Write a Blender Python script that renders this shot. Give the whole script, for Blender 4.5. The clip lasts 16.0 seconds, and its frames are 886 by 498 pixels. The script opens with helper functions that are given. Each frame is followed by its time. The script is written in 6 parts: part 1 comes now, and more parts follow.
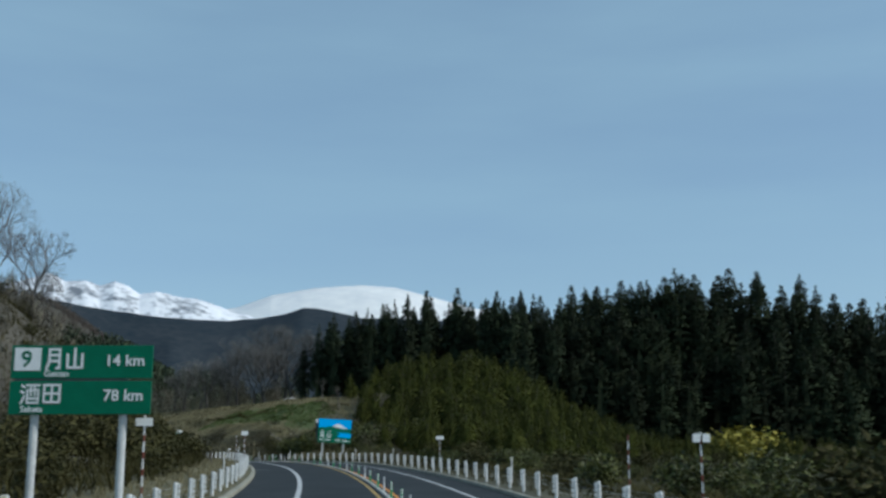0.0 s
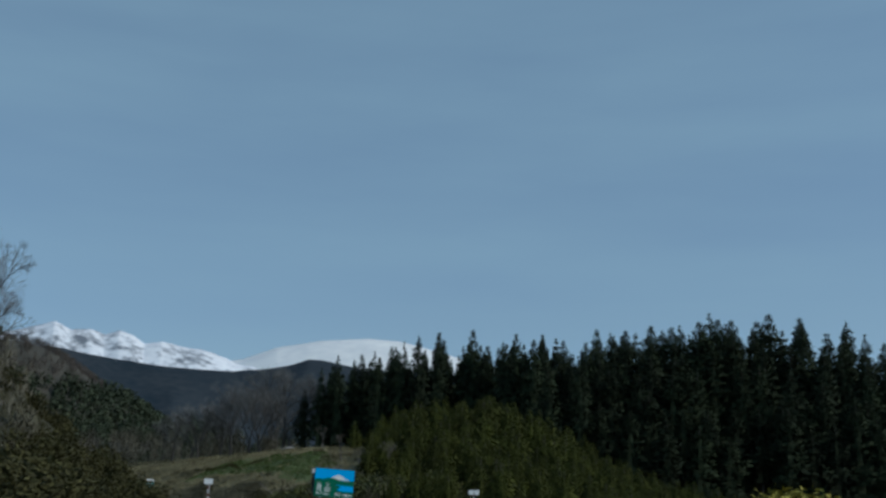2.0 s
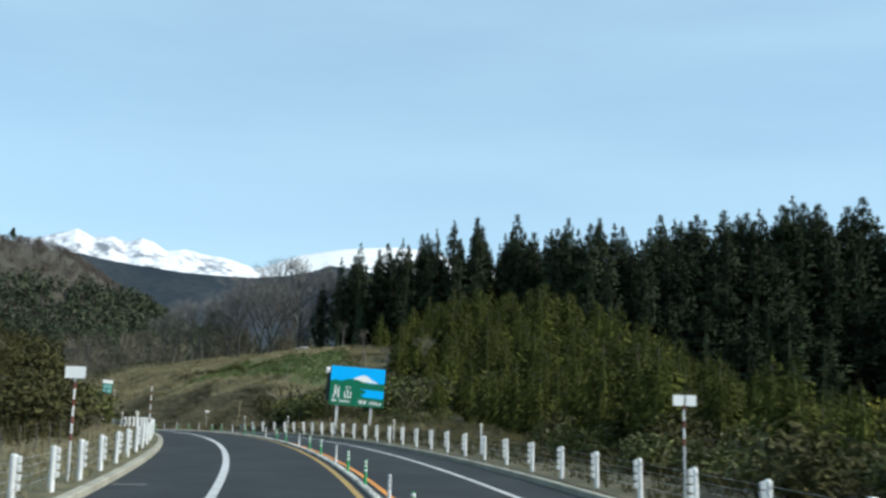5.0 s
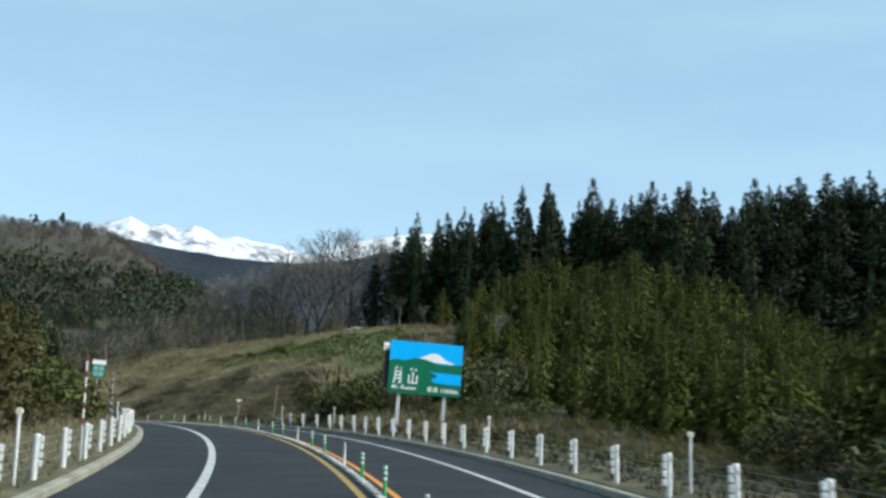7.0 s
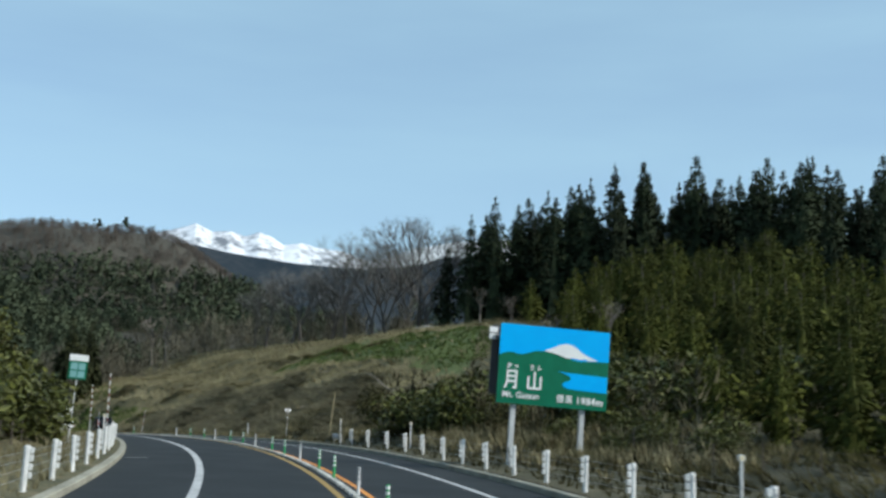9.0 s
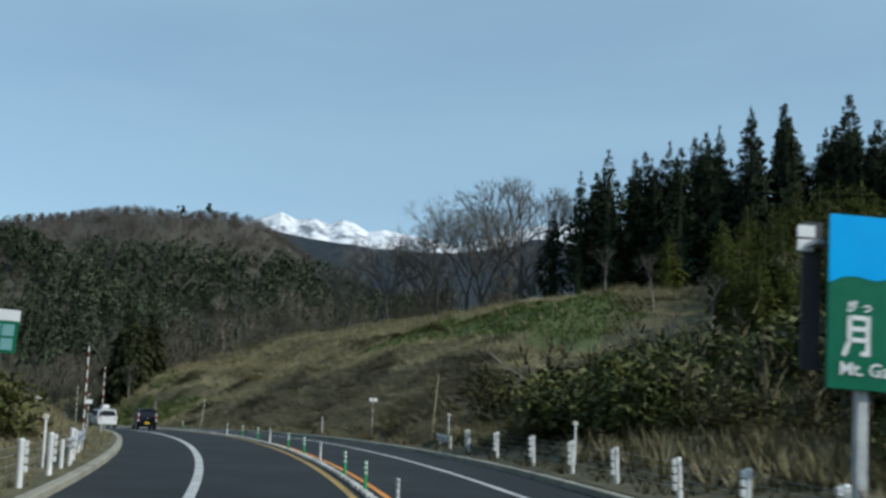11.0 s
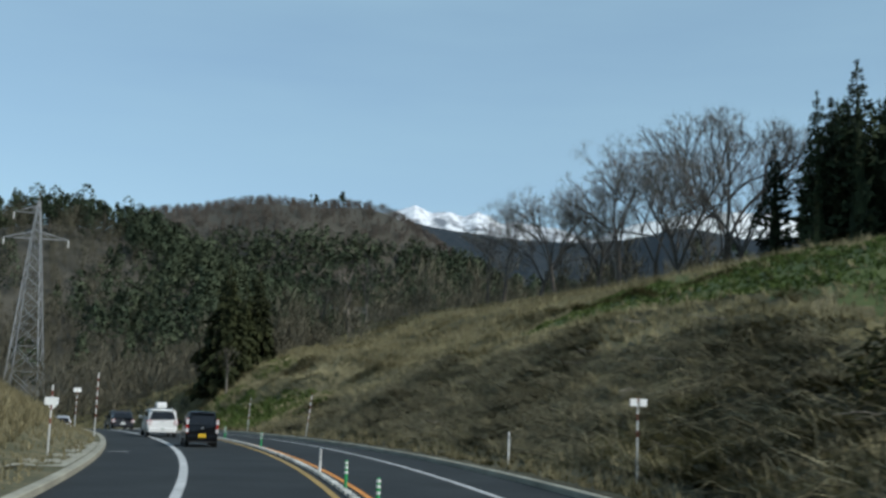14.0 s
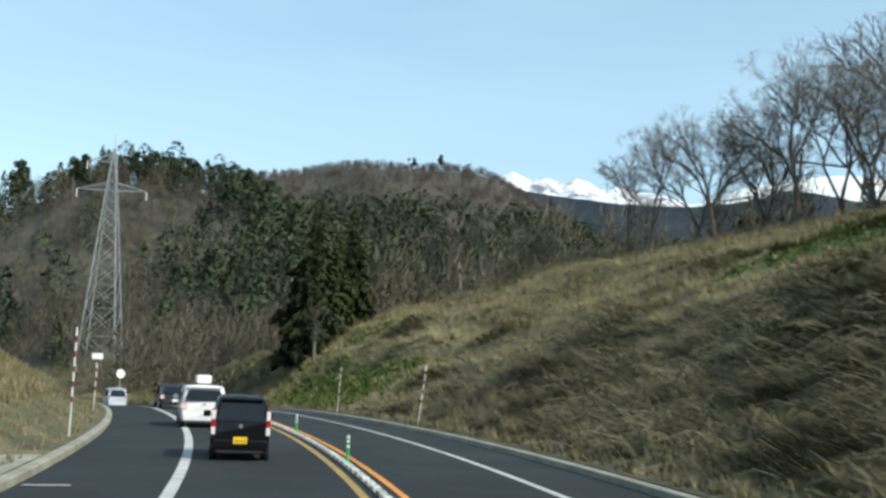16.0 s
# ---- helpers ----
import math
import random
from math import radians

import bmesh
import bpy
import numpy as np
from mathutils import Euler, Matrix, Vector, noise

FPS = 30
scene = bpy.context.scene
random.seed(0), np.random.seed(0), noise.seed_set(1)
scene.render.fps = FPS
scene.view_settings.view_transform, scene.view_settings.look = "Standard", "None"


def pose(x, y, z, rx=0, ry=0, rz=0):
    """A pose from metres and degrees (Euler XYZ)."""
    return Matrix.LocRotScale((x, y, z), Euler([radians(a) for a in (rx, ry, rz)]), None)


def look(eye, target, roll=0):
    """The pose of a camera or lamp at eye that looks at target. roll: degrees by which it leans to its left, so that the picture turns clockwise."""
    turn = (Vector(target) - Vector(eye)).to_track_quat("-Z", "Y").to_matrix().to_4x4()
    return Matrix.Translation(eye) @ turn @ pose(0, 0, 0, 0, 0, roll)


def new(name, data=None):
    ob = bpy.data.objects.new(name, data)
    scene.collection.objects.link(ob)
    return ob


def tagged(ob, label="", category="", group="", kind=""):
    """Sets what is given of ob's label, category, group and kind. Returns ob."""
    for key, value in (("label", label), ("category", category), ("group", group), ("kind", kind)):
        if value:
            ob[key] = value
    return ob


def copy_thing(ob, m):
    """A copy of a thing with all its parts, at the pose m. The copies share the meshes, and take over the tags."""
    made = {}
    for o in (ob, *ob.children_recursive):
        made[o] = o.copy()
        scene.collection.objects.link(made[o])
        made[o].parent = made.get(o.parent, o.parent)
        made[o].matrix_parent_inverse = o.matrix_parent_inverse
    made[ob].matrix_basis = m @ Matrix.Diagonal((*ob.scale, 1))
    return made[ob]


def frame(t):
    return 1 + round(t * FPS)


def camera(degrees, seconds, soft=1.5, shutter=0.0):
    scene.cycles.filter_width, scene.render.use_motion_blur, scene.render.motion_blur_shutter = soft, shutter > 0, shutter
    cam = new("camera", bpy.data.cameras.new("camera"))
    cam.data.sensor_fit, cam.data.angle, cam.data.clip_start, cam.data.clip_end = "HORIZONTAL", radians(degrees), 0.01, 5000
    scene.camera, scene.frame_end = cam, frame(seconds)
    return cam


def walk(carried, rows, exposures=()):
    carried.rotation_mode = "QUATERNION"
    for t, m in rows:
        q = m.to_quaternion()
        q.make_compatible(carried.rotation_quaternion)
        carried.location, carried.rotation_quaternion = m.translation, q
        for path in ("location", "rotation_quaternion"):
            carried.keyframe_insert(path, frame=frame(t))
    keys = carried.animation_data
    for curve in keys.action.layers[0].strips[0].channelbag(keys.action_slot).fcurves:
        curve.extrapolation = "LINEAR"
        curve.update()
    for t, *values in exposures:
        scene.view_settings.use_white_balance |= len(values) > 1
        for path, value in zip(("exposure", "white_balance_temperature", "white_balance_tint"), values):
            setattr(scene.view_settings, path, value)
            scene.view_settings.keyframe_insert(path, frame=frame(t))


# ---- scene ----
EXPOSURES = [(0, -0.40, 6000, 5), (0.5, -0.73, 5950, 5), (1, -0.72, 5950, 5), (1.5, -0.78, 5850, 5), (2.5, -0.86, 5850, 5), (3, -0.83, 5900, 5), (3.5, -0.53, 5950, 5), (4, 0, 6200, 5), (5.2, 0.35, 6400, 5), (6.5, 0.48, 6450, 5), (7.5, 0.14, 6400, 5), (8.2, 0.12, 6350, 5), (10.3, -0.05, 6250, 5), (11, -0.20, 6200, 5), (12, -0.33, 6200, 5), (12.5, -0.46, 6150, 5), (13, -0.53, 6150, 5), (13.5, -0.33, 6250, 5), (14, -0.16, 6300, 5), (14.5, -0.13, 6300, 5), (15, 0.28, 6450, 5), (16, 0.42, 6650, 5)]
cam = camera(42.34, 16.0, soft=2.8, shutter=0.4)
ROWS = [
    (0, 0, -0, 2.35, 101.872, 0.173, -0.606),
    (0.5, -0.301, 5.479, 2.552, 102.048, -0.033, -0.52),
    (1, -0.621, 11.051, 2.719, 103.187, -0.06, -0.538),
    (1.5, -0.965, 16.9, 2.943, 104.328, -0.339, -0.546),
    (2, -1.484, 23.117, 3.176, 104.656, -0.895, -0.459),
    (2.5, -2.001, 29.492, 3.414, 104.954, -1.204, -0.241),
    (3, -2.563, 36.193, 3.754, 102.168, -1.017, -0.171),
    (3.5, -3.073, 42.489, 4.025, 101.772, -0.906, -0.343),
    (4, -3.59, 48.685, 4.296, 100.267, -0.989, -0.206),
    (6.5, -6.976, 78.699, 5.603, 99.998, -1.527, 2.388),
    (7, -7.831, 84.832, 5.864, 99.438, -1.46, 3.099),
    (7.5, -8.763, 90.733, 6.13, 100.137, -1.258, 3.931),
    (8, -9.79, 96.485, 6.371, 100.584, -1.564, 4.641),
    (10.5, -15.995, 125.35, 7.504, 98.066, -1.447, 9.383),
    (11, -17.676, 131.302, 7.665, 98.841, -1.519, 10.538),
    (11.5, -19.463, 137.315, 7.859, 98.211, -1.441, 11.583),
    (12, -21.425, 143.338, 8.03, 99.607, -1.79, 12.479),
    (12.5, -23.381, 149.303, 8.214, 99.516, -1.65, 13.587),
    (13, -25.524, 155.277, 8.404, 98.597, -1.702, 14.611),
    (13.5, -27.802, 161.217, 8.52, 98.985, -2.205, 15.857),
    (14, -30.094, 166.902, 8.596, 98.32, -2.02, 17.209),
    (14.5, -32.558, 172.453, 8.737, 97.546, -2.117, 18.345),
    (15, -35.086, 177.976, 8.819, 96.732, -2.201, 19.539),
    (15.5, -37.78, 183.397, 8.894, 96.443, -1.949, 20.778),
    (16, -40.489, 188.763, 9.014, 96.531, -2.296, 22.072),
]
walk(cam, [(t, pose(x, y, z, rx, ry, rz)) for t, x, y, z, rx, ry, rz in ROWS], exposures=EXPOSURES)

# ---- world and sun ----
SUN_AZ, SUN_EL = 105.0, 38.0      # degrees clockwise from +y, and above the horizon
world = bpy.data.worlds.new("world")
scene.world = world
world.use_nodes = True
wt = world.node_tree
wt.nodes.clear()
w_out = wt.nodes.new("ShaderNodeOutputWorld")
w_bg = wt.nodes.new("ShaderNodeBackground")
w_sky = wt.nodes.new("ShaderNodeTexSky")
w_sky.sky_type = "NISHITA"
w_sky.sun_disc = False
w_sky.sun_elevation, w_sky.sun_rotation = radians(SUN_EL), radians(SUN_AZ)
w_sky.altitude, w_sky.air_density, w_sky.dust_density, w_sky.ozone_density = 400, 1.0, 1.0, 1.5
w_tc = wt.nodes.new("ShaderNodeTexCoord")
w_map = wt.nodes.new("ShaderNodeMapping")
w_map.inputs["Scale"].default_value = (1.2, 1.2, 7.0)
w_n = wt.nodes.new("ShaderNodeTexNoise")
w_n.inputs["Scale"].default_value, w_n.inputs["Detail"].default_value = 1.6, 5.0
w_r = wt.nodes.new("ShaderNodeValToRGB")
w_r.color_ramp.elements[0].position, w_r.color_ramp.elements[0].color = 0.30, (0.26, 0.26, 0.26, 1)
w_r.color_ramp.elements[1].position, w_r.color_ramp.elements[1].color = 0.75, (0.55, 0.55, 0.55, 1)
w_mix = wt.nodes.new("ShaderNodeMixRGB")
w_mix.inputs[2].default_value = (3.2, 4.75, 5.6, 1)
wt.links.new(w_tc.outputs["Generated"], w_map.inputs["Vector"])
wt.links.new(w_map.outputs["Vector"], w_n.inputs["Vector"])
wt.links.new(w_n.outputs["Fac"], w_r.inputs["Fac"])
wt.links.new(w_r.outputs["Color"], w_mix.inputs[0])
wt.links.new(w_sky.outputs["Color"], w_mix.inputs[1])
wt.links.new(w_mix.outputs["Color"], w_bg.inputs["Color"])
w_bg.inputs["Strength"].default_value = 0.15
wt.links.new(w_bg.outputs["Background"], w_out.inputs["Surface"])
sun = new("sun", bpy.data.lights.new("sun", "SUN"))
sun.data.energy, sun.data.angle, sun.data.color = 3.3, radians(0.55), (1.0, 0.94, 0.86)
sx, sy = math.sin(radians(SUN_AZ)), math.cos(radians(SUN_AZ))
sun.matrix_world = look((100 * sx, 100 * sy, 100 * math.tan(radians(SUN_EL))), (0, 0, 0))


# ---- materials ----
def mat(name, a, b, scale=1.0, rough=0.9, metal=0.0, bump=0.0, fine=8.0, random_tint=0.0, c=None, spec=0.5):
    """Two colours mixed by noise at two scales, world coordinates, with fine relief."""
    m = bpy.data.materials.new(name)
    m.use_nodes = True
    nt = m.node_tree
    bs = nt.nodes["Principled BSDF"]
    bs.inputs["Roughness"].default_value, bs.inputs["Metallic"].default_value = rough, metal
    bs.inputs["Specular IOR Level"].default_value = spec
    geo = nt.nodes.new("ShaderNodeNewGeometry")
    n1, n2 = nt.nodes.new("ShaderNodeTexNoise"), nt.nodes.new("ShaderNodeTexNoise")
    n1.inputs["Scale"].default_value, n1.inputs["Detail"].default_value = scale, 4
    n2.inputs["Scale"].default_value, n2.inputs["Detail"].default_value = scale * fine, 3
    nt.links.new(geo.outputs["Position"], n1.inputs["Vector"])
    nt.links.new(geo.outputs["Position"], n2.inputs["Vector"])
    add = nt.nodes.new("ShaderNodeMath")
    add.operation = "MULTIPLY_ADD"
    add.inputs[1].default_value = 0.45
    nt.links.new(n2.outputs["Fac"], add.inputs[0])
    half = nt.nodes.new("ShaderNodeMath")
    half.operation = "MULTIPLY"
    half.inputs[1].default_value = 0.6
    nt.links.new(n1.outputs["Fac"], half.inputs[0])
    nt.links.new(half.outputs[0], add.inputs[2])
    ramp = nt.nodes.new("ShaderNodeValToRGB")
    ramp.color_ramp.elements[0].position, ramp.color_ramp.elements[0].color = 0.36, (*a, 1)
    ramp.color_ramp.elements[1].position, ramp.color_ramp.elements[1].color = 0.68, (*b, 1)
    if c:
        e = ramp.color_ramp.elements.new(0.52)
        e.color = (*c, 1)
    nt.links.new(add.outputs[0], ramp.inputs["Fac"])
    out = ramp.outputs["Color"]
    if random_tint:
        info = nt.nodes.new("ShaderNodeObjectInfo")
        hsv = nt.nodes.new("ShaderNodeHueSaturation")
        mr = nt.nodes.new("ShaderNodeMapRange")
        mr.inputs["To Min"].default_value, mr.inputs["To Max"].default_value = 1 - random_tint, 1 + random_tint
        nt.links.new(info.outputs["Random"], mr.inputs["Value"])
        nt.links.new(mr.outputs["Result"], hsv.inputs["Value"])
        nt.links.new(out, hsv.inputs["Color"])
        out = hsv.outputs["Color"]
    nt.links.new(out, bs.inputs["Base Color"])
    if bump:
        bp = nt.nodes.new("ShaderNodeBump")
        bp.inputs["Strength"].default_value, bp.inputs["Distance"].default_value = min(bump * 5, 1.0), bump
        nt.links.new(n2.outputs["Fac"], bp.inputs["Height"])
        nt.links.new(bp.outputs["Normal"], bs.inputs["Normal"])
    return m


def island(m, low, high):
    """Lets each separate piece of a joined mesh take its own brightness."""
    nt = m.node_tree
    bs = nt.nodes["Principled BSDF"]
    src = bs.inputs["Base Color"].links[0].from_socket
    geo = nt.nodes.new("ShaderNodeNewGeometry")
    mr = nt.nodes.new("ShaderNodeMapRange")
    mr.inputs["To Min"].default_value, mr.inputs["To Max"].default_value = low, high
    hsv = nt.nodes.new("ShaderNodeHueSaturation")
    nt.links.new(geo.outputs["Random Per Island"], mr.inputs["Value"])
    nt.links.new(mr.outputs["Result"], hsv.inputs["Value"])
    nt.links.new(src, hsv.inputs["Color"])
    nt.links.new(hsv.outputs["Color"], bs.inputs["Base Color"])
    return m


M_ASPHALT = mat("asphalt", (0.0150, 0.0182, 0.0190), (0.034, 0.039, 0.040), 0.35, 0.88, bump=0.012, fine=34, c=(0.0215, 0.0250, 0.0265), spec=0.28)
M_WHITE_LINE = mat("worn_white_paint", (0.34, 0.34, 0.33), (0.62, 0.62, 0.61), 1.5, 0.7, fine=12)
M_YELLOW_LINE = mat("worn_yellow_paint", (0.26, 0.17, 0.045), (0.46, 0.29, 0.075), 1.2, 0.7, fine=12)
M_ORANGE_LINE = mat("orange_paint", (0.55, 0.20, 0.03), (0.75, 0.30, 0.04), 1.2, 0.7, fine=12)
M_CONCRETE = mat("kerb_concrete", (0.20, 0.19, 0.145), (0.40, 0.38, 0.30), 0.8, 0.9, bump=0.01, fine=14)
M_WHITE = mat("white_paint", (0.62, 0.62, 0.60), (0.82, 0.82, 0.80), 3, 0.5)
M_STEEL = mat("galvanised_steel", (0.36, 0.37, 0.38), (0.55, 0.56, 0.57), 3, 0.45, metal=0.6)
M_GREY_POST = mat("grey_post_paint", (0.42, 0.43, 0.43), (0.60, 0.61, 0.60), 2, 0.5)
M_RED = mat("red_paint", (0.15, 0.030, 0.022), (0.25, 0.055, 0.04), 3, 0.5)
M_SIGN_GREEN = mat("sign_green", (0.0, 0.125, 0.062), (0.002, 0.155, 0.080), 2, 0.5, spec=0.25)
M_SIGN_BLUE = mat("sign_blue", (0.0, 0.40, 0.92), (0.0, 0.45, 0.96), 2, 0.5, spec=0.25)
M_SIGN_WHITE = mat("sign_white", (0.78, 0.79, 0.78), (0.88, 0.88, 0.87), 2, 0.45)
M_SIGN_BACK = mat("sign_edge", (0.03, 0.035, 0.04), (0.06, 0.06, 0.065), 2, 0.6)
M_GREEN_PLASTIC = mat("green_plastic", (0.02, 0.26, 0.08), (0.05, 0.40, 0.13), 3, 0.5)
M_GROUND = mat("rough_grass_ground", (0.058, 0.050, 0.023), (0.165, 0.135, 0.068), 0.22, 0.95, bump=0.2, fine=14, c=(0.100, 0.088, 0.038))
M_FLAT = mat("weedy_ground", (0.024, 0.024, 0.011), (0.075, 0.064, 0.032), 0.14, 0.95, bump=0.15, fine=9, c=(0.045, 0.043, 0.018))
M_MEADOW = mat("meadow_grass", (0.05, 0.075, 0.018), (0.10, 0.125, 0.035), 0.12, 0.95, bump=0.1, fine=9)
M_VERGE = mat("verge_grass", (0.055, 0.052, 0.024), (0.19, 0.155, 0.085), 0.6, 0.95, bump=0.08, fine=8, c=(0.095, 0.088, 0.040))
M_VERGE_DARK = mat("weedy_verge", (0.036, 0.034, 0.016), (0.125, 0.104, 0.056), 0.5, 0.95, bump=0.08, fine=8, c=(0.065, 0.060, 0.028))
M_HILL = mat("wooded_slope_ground", (0.042, 0.040, 0.030), (0.088, 0.080, 0.062), 0.02, 0.95, fine=12)
M_BARK = mat("bark", (0.055, 0.045, 0.038), (0.14, 0.12, 0.10), 2.0, 0.95, bump=0.02)
M_PALE_BARK = mat("pale_bark", (0.16, 0.14, 0.12), (0.30, 0.27, 0.23), 2.0, 0.95)
M_TWIG = mat("bare_twigs", (0.10, 0.085, 0.07), (0.18, 0.155, 0.13), 0.6, 0.95)
M_CEDAR = mat("cedar_foliage", (0.011, 0.018, 0.010), (0.034, 0.048, 0.021), 0.5, 0.9, random_tint=0.3, spec=0.2)
M_YOUNG = mat("young_conifer_foliage", (0.030, 0.037, 0.006), (0.073, 0.082, 0.014), 0.5, 0.9, random_tint=0.3, spec=0.2)
# per-leaf brightness holds pale leaves plus glints and shadow as colour
M_BUSH = island(mat("bush_leaves", (0.026, 0.035, 0.007), (0.105, 0.110, 0.026), 0.6, 0.6, spec=0.3), 0.15, 1.9)
M_DRY = island(mat("dry_grass", (0.105, 0.093, 0.046), (0.252, 0.222, 0.118), 0.5, 0.95, spec=0.1, fine=5), 0.75, 1.3)
M_STRAW = island(mat("straw_grass", (0.140, 0.122, 0.066), (0.285, 0.250, 0.148), 0.25, 0.95, spec=0.1), 0.6, 1.4)
M_GREEN_GRASS = island(mat("green_grass", (0.058, 0.090, 0.022), (0.120, 0.155, 0.048), 0.3, 0.95, spec=0.1), 0.6, 1.4)
M_BRUSH = island(mat("brushwood", (0.048, 0.045, 0.027), (0.128, 0.117, 0.074), 0.55, 0.95, spec=0.1, fine=5), 0.6, 1.4)
M_CANE = island(mat("dead_canes", (0.078, 0.071, 0.044), (0.215, 0.196, 0.128), 0.4, 0.9, spec=0.1, fine=5), 0.3, 1.6)
M_PALE_TWIG = mat("pale_grey_twigs", (0.13, 0.125, 0.118), (0.24, 0.23, 0.215), 0.6, 0.95)
M_GREY_TWIG = mat("grey_twigs", (0.060, 0.055, 0.050), (0.125, 0.115, 0.105), 0.6, 0.95)
M_FAR_BARE = island(mat("far_bare_woods", (0.068, 0.066, 0.048), (0.152, 0.142, 0.108), 0.02, 0.95, spec=0.0), 0.75, 1.25)
# paler than the near cedars: milky haze is put into the foliage colour
M_FAR_CONIFER = island(mat("far_conifer_woods", (0.034, 0.048, 0.032), (0.078, 0.094, 0.058), 0.02, 0.95, spec=0.0), 0.65, 1.35)
# ridge forest, with the blue haze of distance mixed into its colour
M_HAZY_RIDGE = mat("hazy_ridge_woods", (0.022, 0.034, 0.045), (0.050, 0.058, 0.066), 0.006, 0.95, fine=14, spec=0.0)
M_HILL_BARE = island(mat("round_hill_bare_woods", (0.078, 0.068, 0.058), (0.145, 0.125, 0.110), 0.012, 0.95, spec=0.0), 0.8, 1.2)
M_SNOW_SOFT = mat("smooth_snow", (0.66, 0.68, 0.70), (0.86, 0.86, 0.84), 0.004, 0.85, fine=5)
M_SNOW = mat("snow", (0.16, 0.18, 0.21), (0.88, 0.89, 0.91), 0.008, 0.8, fine=4, c=(0.74, 0.76, 0.80))


# ---- helpers for meshes ----
def mesh_from(name, verts, faces, material, smooth=False):
    me = bpy.data.meshes.new(name)
    me.from_pydata([tuple(v) for v in verts], [], faces)
    me.materials.append(material)
    if smooth:
        me.polygons.foreach_set("use_smooth", [True] * len(me.polygons))
    return me


def tris_mesh(name, tri, material, out=None):
    """A mesh of loose triangles from an array (n, 3, 3); out: the way each one's crown faces there, for rounded shading."""
    tri = np.asarray(tri, dtype=np.float32).reshape(-1, 3, 3)
    n = len(tri)
    if out is not None:
        away = np.einsum("ij,ij->i", np.cross(tri[:, 1] - tri[:, 0], tri[:, 2] - tri[:, 0]), out) < 0
        tri = np.where(away[:, None, None], tri[:, ::-1], tri)
    me = bpy.data.meshes.new(name)
    me.vertices.add(n * 3)
    me.vertices.foreach_set("co", tri.ravel())
    me.loops.add(n * 3)
    me.loops.foreach_set("vertex_index", np.arange(n * 3, dtype=np.int32))
    me.polygons.add(n)
    me.polygons.foreach_set("loop_start", np.arange(0, n * 3, 3, dtype=np.int32))
    me.update(calc_edges=True)
    me.materials.append(material)
    if out is not None:
        nrm = np.repeat(np.asarray(out, dtype=np.float32) / (np.linalg.norm(out, axis=1)[:, None] + 1e-6), 3, axis=0)
        me.attributes.new("custom_normal", "FLOAT_VECTOR", "POINT").data.foreach_set("vector", nrm.astype(np.float32).ravel())
    return me


def part(name, bm, material, parent=None, label=""):
    """Links a bmesh as one mesh object under a thing or under a part."""
    me = bpy.data.meshes.new(name)
    bm.normal_update()
    bm.to_mesh(me)
    bm.free()
    me.materials.append(material)
    ob = new(name, me)
    ob.parent = parent
    return tagged(ob, label)


def link(name, me, parent=None, label=""):
    ob = new(name, me)
    ob.parent = parent
    return tagged(ob, label)


def thing(name, m, label, category, group="", kind=""):
    ob = new(name)
    ob.empty_display_size = 0.3
    ob.matrix_world = m
    return tagged(ob, label, category, group, kind)


def box(bm, x0, x1, y0, y1, z0, z1, bevel=0.0):
    r = bmesh.ops.create_cube(bm, size=1.0)
    vs = r["verts"]
    for v in vs:
        v.co = ((x0 + x1) / 2 + v.co.x * (x1 - x0), (y0 + y1) / 2 + v.co.y * (y1 - y0), (z0 + z1) / 2 + v.co.z * (z1 - z0))
    if bevel:
        es = list({e for v in vs for e in v.link_edges})
        bmesh.ops.bevel(bm, geom=es, offset=bevel, segments=2, affect="EDGES", profile=0.6)
    return bm


def boxed(*a, **k):
    return box(bmesh.new(), *a, **k)


def tube(bm, p, q, r0, r1, n=8, cap=True):
    p, q = Vector(p), Vector(q)
    d = (q - p)
    u = d.orthogonal().normalized()
    w = d.normalized().cross(u)
    ring = [[bm.verts.new(c + (u * math.cos(2 * math.pi * k / n) + w * math.sin(2 * math.pi * k / n)) * r) for k in range(n)] for c, r in ((p, r0), (q, r1))]
    for k in range(n):
        bm.faces.new((ring[0][k], ring[0][(k + 1) % n], ring[1][(k + 1) % n], ring[1][k]))
    if cap:
        bm.faces.new(ring[0][::-1])
        bm.faces.new(ring[1])
    return bm


def tubed(*a, **k):
    return tube(bmesh.new(), *a, **k)


def bent_rod(pts, r0, r1, n=5):
    """One connected tapering rod through points."""
    bm = bmesh.new()
    rings = []
    for k, p in enumerate(pts):
        d = (Vector(pts[min(k + 1, len(pts) - 1)]) - Vector(pts[max(k - 1, 0)])).normalized()
        u = d.orthogonal().normalized()
        w = d.cross(u)
        r = r0 + (r1 - r0) * k / (len(pts) - 1)
        rings.append([bm.verts.new(Vector(p) + (u * math.cos(6.2832 * j / n) + w * math.sin(6.2832 * j / n)) * r) for j in range(n)])
    for a, b in zip(rings[:-1], rings[1:]):
        for j in range(n):
            bm.faces.new((a[j], a[(j + 1) % n], b[(j + 1) % n], b[j]))
    bm.faces.new(rings[0][::-1])
    bm.faces.new(rings[-1])
    return bm


def smooth_step(a, b, v):
    u = np.clip((np.asarray(v, float) - a) / (b - a), 0, 1)
    return u * u * (3 - 2 * u)


# ---- the road's line: s along it, d to its right ----
S_ALL = np.arange(-140.0, 460.0, 0.5)
H_POLY, Z_POLY = (6.44109e-11, -4.82669e-08, 1.12708e-05, -0.000434009, 0.0475133, 3.02243), (2.32697e-09, -1.60543e-06, 0.000236965, 0.0316812, 0.0298458)


